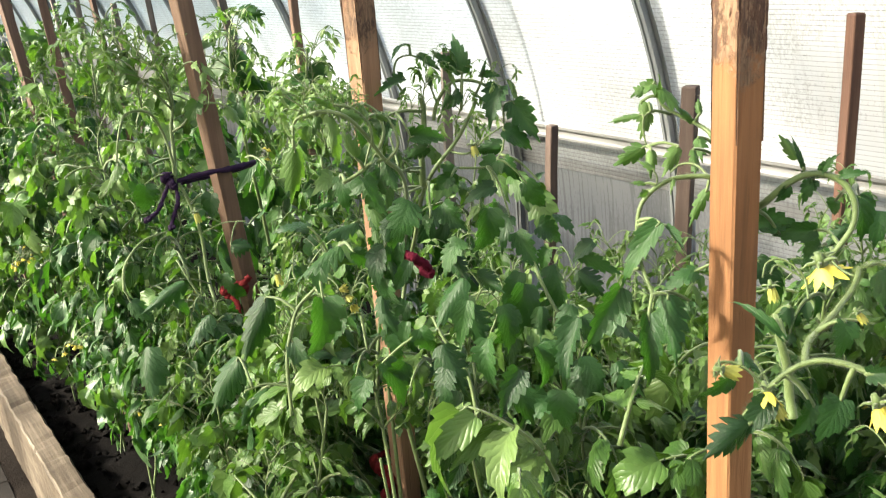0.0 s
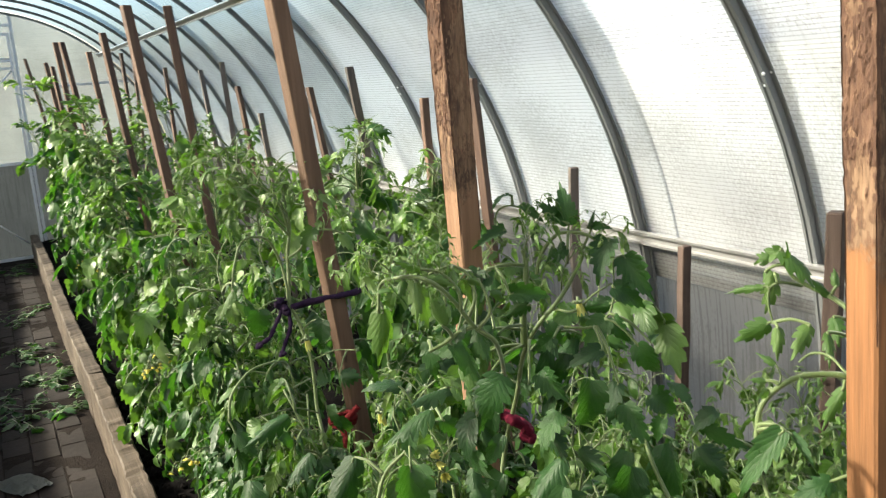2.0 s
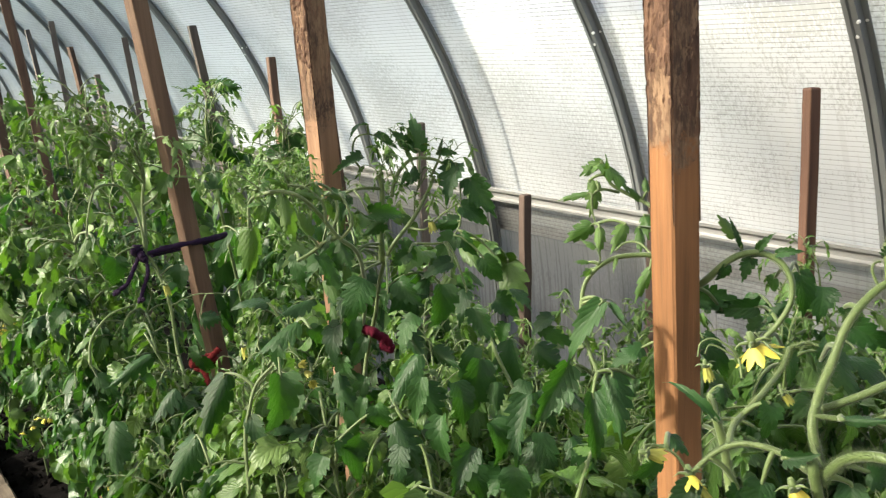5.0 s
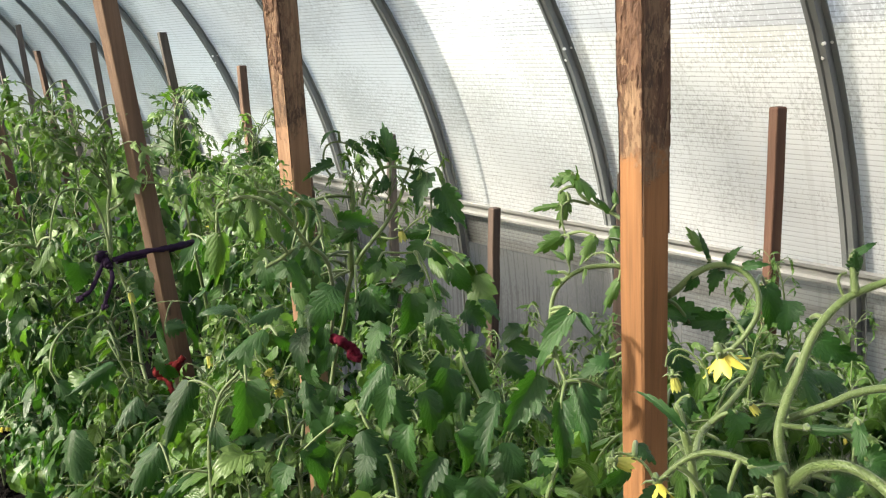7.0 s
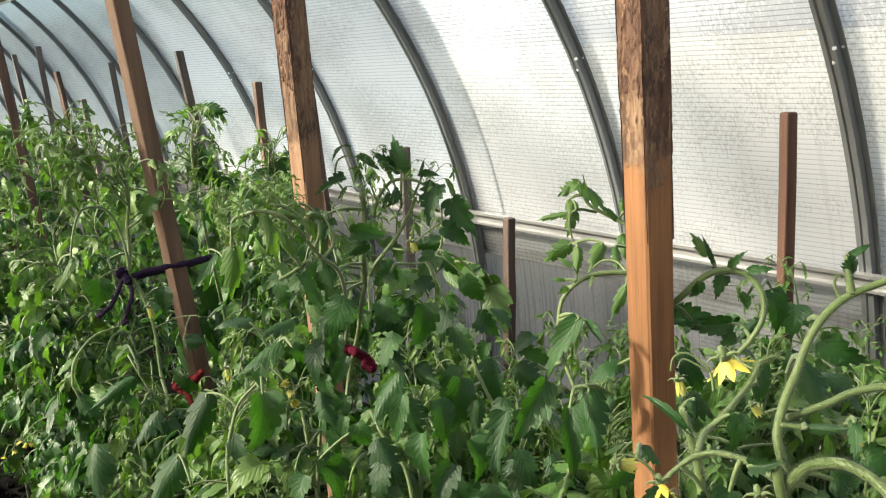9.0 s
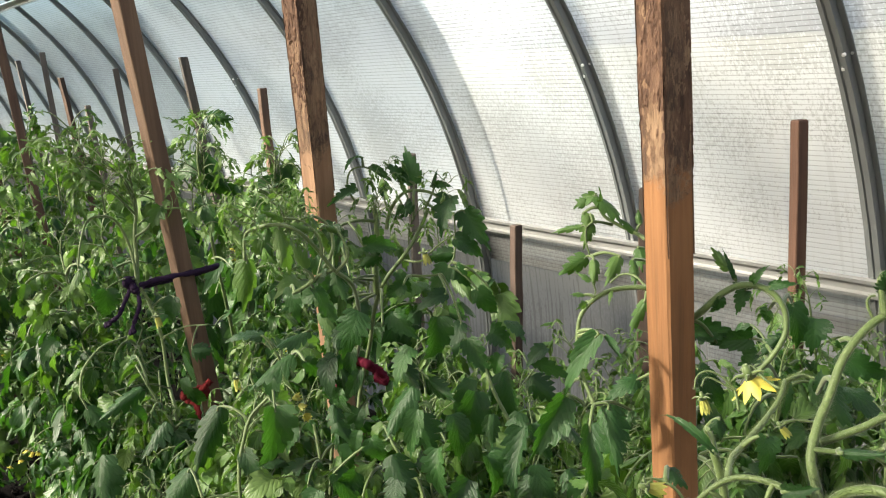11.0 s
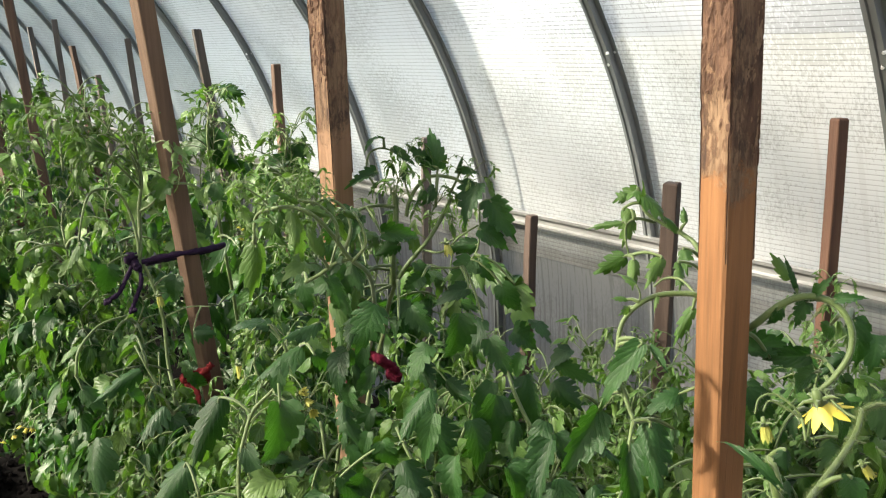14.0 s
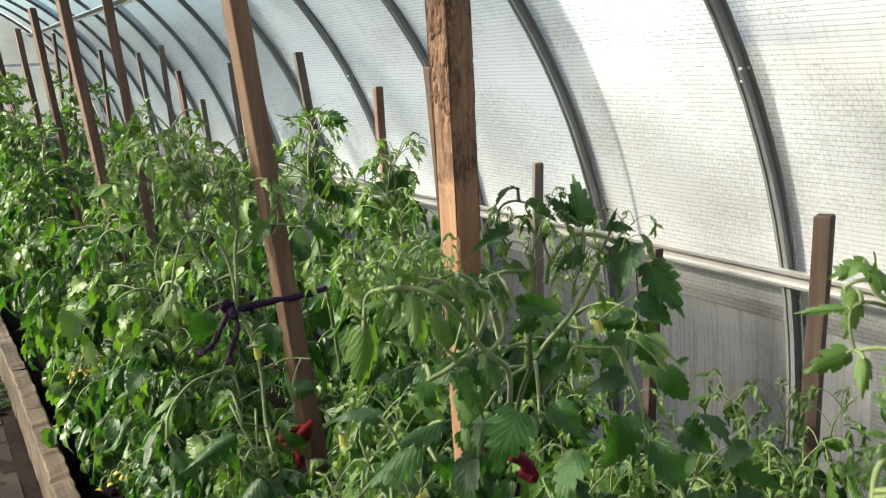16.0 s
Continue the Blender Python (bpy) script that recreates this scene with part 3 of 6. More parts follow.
# ---- stakes ----
def stake(x, y, lean, top, width, material, label, group, turn=0.0, lean_y=0.0, bark=0.0, cover=0.1):
    """A square stake pushed into the soil; lean is its drift in x for each metre of height."""
    bm = bmesh.new()
    n, h = 12, width / 2
    z0 = SOIL_Z - 0.15
    rnd = random.Random(int(x * 991 + y * 7919))
    rings = []
    c = 0.0016
    prof = [(-h + c, -h), (h - c, -h), (h, -h + c), (h, h - c), (h - c, h), (-h + c, h), (-h, h - c), (-h, -h + c)]
    for i in range(n + 1):
        z = z0 + (top - z0) * i / n
        wx, wy = (rnd.uniform(-1, 1) * 0.0012 for _ in range(2))
        rings.append([bm.verts.new((px * (1 + rnd.uniform(-0.03, 0.03)) + wx, py * (1 + rnd.uniform(-0.03, 0.03)) + wy, z - SOIL_Z)) for px, py in prof])
    rings.append([bm.verts.new((v.co.x * 0.86, v.co.y * 0.86, v.co.z + 0.003)) for v in rings[-1]])
    for a, b in zip(rings, rings[1:]):
        for k in range(8):
            bm.faces.new((a[k], a[(k + 1) % 8], b[(k + 1) % 8], b[k]))
    bm.faces.new(rings[0][::-1])
    bm.faces.new(rings[-1])
    ob = tagged(new("garden_stake", mesh_of("garden_stake", bm, material)), label, "stake", group)
    shear = Matrix.Identity(4)
    shear[0][2], shear[1][2] = lean, lean_y
    ob.data.transform(shear @ pose(0, 0, 0, 0, 0, turn))
    ob.location = (x, y, SOIL_Z)
    if bark:
        # a skin of bark that breaks up downwards and leaves bare wood between its flakes
        z_low = bark
        for face in range(4):
            bm = bmesh.new()
            rows, nu, nz = [], 24, int((top - z_low + 0.05) / 0.0022)
            for iz in range(nz + 1):
                z = z_low - 0.05 + (top - z_low + 0.05) * iz / nz
                row = []
                for iu in range(nu + 1):
                    u = (iu / nu - 0.5) * (width + 0.0004)
                    q = Vector((u * 190 + 31 * face + 50 * x, z * 78, 7 * face))
                    f = 0.5 * noise.noise(q * 0.35) + 0.55 * noise.noise(q) + 0.6 * noise.noise(q * 2.1) + 0.35 * noise.noise(q * 4.3)
                    f += (0.34, 0.40, 0.3, cover)[face] - 2.0 * max(0.0, 1 - (z - z_low + 0.05) / 0.11)
                    h = width / 2 + max(-0.0006, min(0.0006, 0.004 * f)) + 0.0002 * noise.noise(q * 9)
                    row.append(bm.verts.new(Matrix.Rotation(radians(90 * face), 3, "Z") @ Vector((u, -h, z - SOIL_Z))))
                rows.append(row)
            for a, b in zip(rows, rows[1:]):
                for k in range(nu):
                    bm.faces.new((a[k], a[k + 1], b[k + 1], b[k]))
            skin = part("bark", bm, BARK, ob, "flaking dark bark")
            skin.data.transform(shear @ pose(0, 0, 0, 0, 0, turn))
    return ob


FRONT, BACK = "stakes along the path", "stakes along the wall"
ORANGE = "square orange-brown wooden stake with flaking bark above"
stake(0.6887, 0.6805, -0.031, 2.25, 0.0247, STAKE_BARK, ORANGE, FRONT, -9, 0.0, 1.625, -0.12)
stake(0.6365, 1.1175, -0.0327, 2.22, 0.0230, STAKE_BARK_TAN, "square tan wooden stake with flaking dark bark above", FRONT, 6, -0.03, 1.645, 0.0)
stake(0.801, 1.7726, -0.092, 2.12, 0.0285, STAKE_TAN, "square brown wooden stake leaning a little", FRONT, 8)
PLAIN = "square reddish-brown wooden stake"
for x, y, lean, top in ((0.784, 3.07, -0.095, 1.98), (0.904, 3.32, -0.069, 1.995), (0.869, 4.42, -0.088, 1.99), (0.895, 5.22, -0.092, 1.95),
                        (0.872, 5.77, -0.114, 2.033), (0.740, 5.62, -0.065, 2.026), (0.830, 7.22, -0.072, 1.951), (0.810, 7.02, -0.089, 1.973), (0.890, 8.72, -0.149, 2.073)):
    stake(x, y, lean, top, 0.026, STAKE, PLAIN, FRONT, 20 * math.sin(9 * y))
GREYL = "slim weathered brown wooden stake"
for x, y, lean, top, w, mat in ((1.462, 1.08, 0.003, 1.582, 0.0205, STAKE_RED), (1.531, 1.49, 0.047, 1.425, 0.030, STAKE_DARK), (1.542, 1.92, 0.058, 1.296, 0.0235, STAKE_DARK),
                                (1.545, 2.31, 0.025, 1.457, 0.0235, STAKE_GREY), (1.661, 2.82, -0.064, 1.70, 0.028, STAKE), (1.586, 3.15, -0.018, 1.643, 0.026, STAKE),
                                (1.704, 3.72, -0.119, 1.770, 0.030, STAKE_GREY), (1.722, 4.23, -0.137, 1.699, 0.026, STAKE), (1.629, 4.60, -0.057, 1.748, 0.026, STAKE_GREY), (1.610, 5.01, -0.075, 1.579, 0.026, STAKE_GREY),
                                (1.649, 5.42, -0.093, 1.723, 0.026, STAKE), (1.596, 5.81, -0.038, 1.870, 0.030, STAKE_GREY), (1.631, 6.28, -0.078, 1.841, 0.027, STAKE_GREY),
                                (1.565, 7.62, -0.02, 1.90, 0.027, STAKE), (1.293, 7.90, -0.015, 2.038, 0.024, STAKE), (1.533, 9.32, 0.02, 2.05, 0.026, STAKE)):
    stake(x, y, lean, top, w, mat, GREYL, BACK, 25 * math.sin(5 * y))


# ---- tomato plants ----
def leaflet(bm, uv, m, length, width, rnd, mat=0, stations=12, lobes=0.27, droop=None):
    """One lobed leaflet along +x in its own frame, folded along its rib, puckered between the veins, drooping to its tip."""
    droop = rnd.uniform(0.1, 1.15) if droop is None else droop
    fold, curl = rnd.uniform(-0.75, 0.75), rnd.uniform(-0.5, 0.5)
    lobes *= rnd.uniform(0.3, 1.1)
    fine = stations > 8
    period = 3 if fine else 2
    rows = []
    ang, x, z = 0.0, 0.0, 0.0
    step = length / stations
    for i in range(stations + 1):
        u = i / stations
        w = width * max(0.0, math.sin(math.pi * min(1.0, 0.05 + 0.95 * u) ** 0.72)) ** (0.72 + 0.55 * u) * (1 - 0.36 * u)
        phase = i % period
        grow = (-1.0 if phase == 0 else 0.15 if phase < period - 1 else 0.75) if i else 0.0
        wave = 0.13 * width * math.sin(7.0 * u + 6 * curl)
        row = []
        for s, lift in ((-1, 0.85 * fold), (-0.5, 0.35 * fold), (0, 0), (0.5, 0.35 * fold), (1, 0.85 * fold)) if fine else ((-1, fold), (0, 0), (1, fold)):
            edge = abs(s) == 1
            ww = max(w * (1.0 + (lobes * grow * rnd.uniform(0.7, 1.3) if edge else 0.0)), 0.0006) if i < stations else 0.0006
            ahead = step * (0.75 if edge and phase == period - 1 else -0.35 if edge else 0.0) if 0 < i < stations else 0.0
            puck = (0.055 if i % 2 else -0.03) * width * (1 if abs(s) == 0.5 else 0)
            p = Vector((x + ahead * math.cos(ang), s * ww + curl * 0.12 * length * u * u, z + ahead * math.sin(ang) + ww * lift + wave * s + puck + (rnd.uniform(-0.14, 0.14) * w if edge else 0.0)))
            row.append((bm.verts.new(m @ p), (0.5 + 0.5 * s, u)))
        rows.append(row)
        ang -= droop * 1.6 / stations
        x += step * math.cos(ang)
        z += step * math.sin(ang)
    for a, b in zip(rows, rows[1:]):
        for k in range(len(a) - 1):
            quad = (a[k], b[k], b[k + 1], a[k + 1])
            f = bm.faces.new([q[0] for q in quad])
            f.smooth, f.material_index = True, mat
            for loop, q in zip(f.loops, quad):
                loop[uv].uv = q[1]


def leaf_mesh(seed, length=0.30, pairs=3, droop=1.0, young_or_pale=False, spray=False, fine=12, start=0.34):
    """A compound leaf along +x: an arching stalk with paired leaflets and one at its tip."""
    rnd = random.Random(seed)
    bm = bmesh.new()
    uv = bm.loops.layers.uv.new("UVMap")
    n = 10
    line, tang, a, p = [], [], radians(rnd.uniform(25, 50)), Vector((0, 0, 0))
    side = rnd.uniform(-0.5, 0.5)
    yaw = 0.0
    for i in range(n + 1):
        line.append(p.copy())
        way = Vector((math.cos(a) * math.cos(yaw), math.cos(a) * math.sin(yaw), math.sin(a)))
        tang.append(way)
        p = p + way * (0.78 * length / n)
        a -= droop * rnd.uniform(0.6, 1.25) * radians(105) / n
        yaw += side / n
    r0 = (0.0030 + 0.0045 * length) * (1.45 if spray else 0.6 if start < 0.2 else 1.0)
    tube(bm, line, lambda t: r0 * (1 - 0.62 * t), 4, 1)
    big = length * rnd.uniform(0.30, 0.50)
    broad = rnd.uniform(0.8, 1.3)
    if spray:
        big *= 0.62
    if start < 0.2:
        big *= 1.5
    limp = seed % 2 == 0
    def put(i, turn, size, slim):
        m0 = tang[i].to_track_quat("X", "Z").to_matrix()
        way = m0 @ Vector((math.cos(radians(turn)), math.sin(radians(turn)), 0))
        way = (way + Vector((0, 0, -(rnd.uniform(0.3, 1.9) if limp else rnd.uniform(-0.25, 1.0))))).normalized()
        m = Matrix.Translation(line[i]) @ way.to_track_quat("X", "Z").to_matrix().to_4x4() @ pose(0, 0, 0, rnd.uniform(-40, 40), 0, 0)
        stalk = 0.10 * size
        tip = m @ Vector((stalk, 0, 0))
        tube(bm, [line[i], tip], r0 * 0.42, 3, 1)
        leaflet(bm, uv, m @ pose(stalk, 0, 0), size, size * slim, rnd, 0, fine)
    for k in range(pairs):
        i = int(round(n * (start + (0.9 - start) * k / max(1, pairs - 1)))) if pairs > 1 else n // 2
        size = big * (0.62 + 0.38 * math.sin(math.pi * (k + 1.0) / (pairs + 0.6)))
        for s in (1, -1):
            put(min(i + (0 if s > 0 else rnd.choice((0, 1))), n), s * rnd.uniform(48, 74), size * rnd.uniform(0.7, 1.2), broad * rnd.uniform(0.19, 0.26))
        if k < pairs - 1 and rnd.random() < 0.8:
            put(min(i + 1, n), rnd.choice((1, -1)) * rnd.uniform(55, 80), size * 0.34, 0.30)
    put(n, rnd.uniform(-12, 12), big * rnd.uniform(1.0, 1.3), broad * rnd.uniform(0.24, 0.30))
    return mesh_of("leaf", bm, [LEAF_YOUNG if young_or_pale else LEAF, STEM])


def shoot_mesh(seed, size=0.12):
    """A growing tip: a short curled stem with many small narrow leaves."""
    rnd = random.Random(seed)
    bm = bmesh.new()
    uv = bm.loops.layers.uv.new("UVMap")
    bend = rnd.uniform(0, 6.28)
    line = smooth_path([(0, 0, 0), (0.15 * size * math.cos(bend), 0.15 * size * math.sin(bend), 0.5 * size), (0.42 * size * math.cos(bend), 0.42 * size * math.sin(bend), 0.8 * size)], 5)
    tube(bm, line, lambda t: 0.0038 * (1 - 0.55 * t), 6, 1)
    for k in range(9):
        p = line[min(len(line) - 1, 2 + k * (len(line) - 2) // 8)]
        az, el = k * 137.5 + rnd.uniform(-25, 25), rnd.uniform(5, 65)
        m = Matrix.Translation(p) @ pose(0, 0, 0, 0, -el, az)
        ln = size * rnd.uniform(0.35, 0.75)
        mid = [m @ Vector((ln * t, 0, 0.18 * ln * math.sin(2.2 * t))) for t in (0, 0.5, 1.0)]
        tube(bm, smooth_path(mid, 3), 0.0011, 4, 1)
        for t, s in ((0.55, 1), (0.6, -1), (0.8, 1), (0.85, -1), (1.0, 0)):
            q = m @ pose(ln * t, 0, 0.18 * ln * math.sin(2.2 * t), rnd.uniform(-40, 40), rnd.uniform(-25, 25), s * rnd.uniform(40, 65))
            leaflet(bm, uv, q, ln * rnd.uniform(0.4, 0.65), ln * rnd.uniform(0.10, 0.17), rnd, 0, 6, 0.12)
    return mesh_of("shoot", bm, [LEAF_YOUNG, STEM])


def crown_mesh(seed, size=0.2):
    """The head of a plant: a stout bent stem end from which hooked leaf stalks arch out, each with small hanging leaflets."""
    rnd = random.Random(seed)
    bm = bmesh.new()
    uv = bm.loops.layers.uv.new("UVMap")
    lean = rnd.uniform(0, 6.28)
    way = Vector((math.cos(lean), math.sin(lean), 0))
    line = smooth_path([(0, 0, 0), way * 0.06 * size + Vector((0, 0, 0.32 * size)), way * 0.2 * size + Vector((0, 0, 0.6 * size)), way * 0.36 * size + Vector((0, 0, 0.74 * size))], 5)
    tube(bm, line, lambda t: 0.0042 * (1 - 0.6 * t), 7, 1)
    stalks = 7
    for k in range(stalks):
        p = line[min(len(line) - 1, 1 + k * (len(line) - 2) // (stalks - 1))]
        az = lean + radians(k * 137.5 + rnd.uniform(-25, 25))
        out = Vector((math.cos(az), math.sin(az), 0))
        ln = size * rnd.uniform(0.45, 0.85) * (1 - 0.35 * k / stalks)
        hook = rnd.uniform(0.1, 0.75)
        pts = [p, p + out * 0.35 * ln + Vector((0, 0, 0.42 * ln)), p + out * 0.72 * ln + Vector((0, 0, 0.58 * ln)), p + out * 0.98 * ln + Vector((0, 0, (0.5 - 0.25 * hook) * ln)), p + out * (1.02 - 0.1 * hook) * ln + Vector((0, 0, (0.3 - 0.5 * hook) * ln))]
        arc_ = smooth_path(pts, 4)
        tube(bm, arc_, lambda t: 0.0024 * (1 - 0.62 * t), 5, 1)
        n = len(arc_)
        for j, at in enumerate((0.5, 0.62, 0.7, 0.8, 0.88, 0.95, 1.0)):
            q = arc_[min(n - 1, int(at * (n - 1)))]
            side = out.cross(Vector((0, 0, 1))) * (1 if j % 2 else -1)
            d = (side * rnd.uniform(0.5, 1.0) + out * rnd.uniform(0.0, 0.8) + Vector((0, 0, rnd.uniform(-1.0, 0.5)))).normalized()
            if j == 6:
                d = (out * 0.6 + Vector((0, 0, -0.9))).normalized()
            m = Matrix.Translation(q) @ d.to_track_quat("X", "Z").to_matrix().to_4x4() @ pose(0, 0, 0, rnd.uniform(-50, 50), 0, 0)
            s_ = ln * rnd.uniform(0.28, 0.55) * (1.25 if j == 6 else 1.0)
            leaflet(bm, uv, m, s_, s_ * rnd.uniform(0.13, 0.22), rnd, 0, 9, 0.3)
    return mesh_of("shoot", bm, [LEAF_YOUNG, STEM])


def flower(bm, m, size, rnd, open_=1.0):
    """A yellow star of narrow bent petals round a cone, with green sepals behind; it looks along +z."""
    for k in range(8):
        a = 2 * math.pi * k / 8 + rnd.uniform(-0.15, 0.15)
        rows = []
        for u, w in ((0.0, 0.09), (0.3, 0.13), (0.65, 0.10), (1.0, 0.01)):
            r = size * (0.12 + 0.5 * u * open_)
            z = size * (0.06 + 0.46 * u - 0.12 * u * u * open_ + (1 - open_) * 0.3 * u)
            out, sidev = Vector((math.cos(a), math.sin(a), 0)), Vector((-math.sin(a), math.cos(a), 0))
            rows.append([bm.verts.new(m @ (out * r + sidev * (s * w * size) + Vector((0, 0, z + 0.03 * size * abs(s))))) for s in (-1, 0, 1)])
        for p, q in zip(rows, rows[1:]):
            for j in (0, 1):
                f = bm.faces.new((p[j], q[j], q[j + 1], p[j + 1]))
                f.smooth = True
    cone = [m @ Vector((0, 0, size * z)) for z in (0.0, 0.2, 0.48)]
    tube(bm, cone, lambda t: size * (0.12 - 0.085 * t), 6, 0)
    tube(bm, [m @ Vector((0, 0, size * z)) for z in (-0.30, -0.14, 0.06)], lambda t: size * (0.07 + 0.10 * t), 6, 1)
    for k in range(5):
        a = 2 * math.pi * (k + 0.5) / 5
        tube(bm, [m @ Vector((0, 0, -0.02 * size)), m @ Vector((0.3 * size * math.cos(a), 0.3 * size * math.sin(a), -0.10 * size)), m @ Vector((0.5 * size * math.cos(a), 0.5 * size * math.sin(a), -0.02 * size))], lambda t: size * 0.075 * (1.05 - t), 4, 1)


def truss_mesh(seed, count=5, size=0.016):
    rnd = random.Random(seed)
    bm = bmesh.new()
    line = smooth_path([(0, 0, 0), (0.05, 0, 0.015), (0.10, 0.01, -0.005)], 5)
    tube(bm, line, lambda t: 0.0021 * (1 - 0.4 * t), 5, 1)
    for k in range(count):
        p = line[4 + (k * (len(line) - 5)) // max(1, count - 1)]
        a = rnd.uniform(-1.3, 1.3)
        q = p + Vector((0.014, 0.026 * math.sin(a) * 1.2, 0.008))
        e = q + Vector((0.012, 0.012 * math.sin(a), -0.02))
        tube(bm, smooth_path([p, q, e], 4), 0.0010, 4, 1)
        down = Vector((rnd.uniform(-0.3, 0.6), rnd.uniform(-0.5, 0.5), -0.8)).normalized()
        flower(bm, Matrix.Translation(e) @ down.to_track_quat("Z", "X").to_matrix().to_4x4(), size * rnd.uniform(0.75, 1.05), rnd, rnd.choice((1.0, 0.75, 0.25)))
    return mesh_of("flower_truss", bm, [PETAL, STEM])


LEAVES = [leaf_mesh(100 + k, 0.30, 3 + (k % 3 == 0), 0.75 + 0.07 * k) for k in range(18)]
FAR_LEAVES = [leaf_mesh(100 + k, 0.30, 3, 0.75 + 0.09 * k, False, False, 6) for k in range(12)]
YOUNG = [leaf_mesh(300 + k, 0.17, 3, 0.6 + 0.12 * k, True) for k in range(6)]
SPRAYS = [leaf_mesh(400 + k, 0.26, 4, 0.85 + 0.12 * k, k % 4 == 0, True) for k in range(8)]
SHOOTS = [shoot_mesh(500 + k, 0.11 + 0.01 * k) for k in range(6)]
CROWNS = [crown_mesh(800 + k, 0.20) for k in range(8)]
TRUSSES = [truss_mesh(700 + k, 3 + k) for k in range(4)]


# rods kept free of leaves, from ties and stakes towards the camera, so these stay visible
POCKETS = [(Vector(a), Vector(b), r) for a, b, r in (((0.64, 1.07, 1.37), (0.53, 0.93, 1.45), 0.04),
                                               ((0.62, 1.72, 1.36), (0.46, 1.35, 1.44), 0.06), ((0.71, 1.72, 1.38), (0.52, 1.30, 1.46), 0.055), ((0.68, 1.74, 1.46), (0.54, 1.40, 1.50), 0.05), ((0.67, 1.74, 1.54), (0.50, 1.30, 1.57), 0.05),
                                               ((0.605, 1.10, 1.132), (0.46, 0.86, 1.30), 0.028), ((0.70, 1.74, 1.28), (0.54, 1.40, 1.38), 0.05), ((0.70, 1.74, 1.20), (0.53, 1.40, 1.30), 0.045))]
FREE_LOW, FREE_HIGH = Vector((0.30, 0.60, 1.33)), Vector((0.57, 0.97, 1.80))      # box kept clear so random leaves don't hide the hand-placed ones


def over_path(me, m):
    """Whether a leaf hangs over the path side of the bed, where the soil lies bare."""
    for i in range(0, len(me.vertices), 7):
        p = m @ me.vertices[i].co
        if p.z < 1.05 and p.x < 0.47 + 0.41 * (0.9 - p.z) - 0.15 * max(0.0, p.y - 2.8):
            return True
    return False


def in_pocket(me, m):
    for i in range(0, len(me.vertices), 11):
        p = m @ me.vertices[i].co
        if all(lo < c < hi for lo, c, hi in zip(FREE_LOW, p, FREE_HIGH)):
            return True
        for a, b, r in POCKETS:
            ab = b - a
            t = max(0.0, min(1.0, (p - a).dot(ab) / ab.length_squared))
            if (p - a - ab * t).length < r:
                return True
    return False


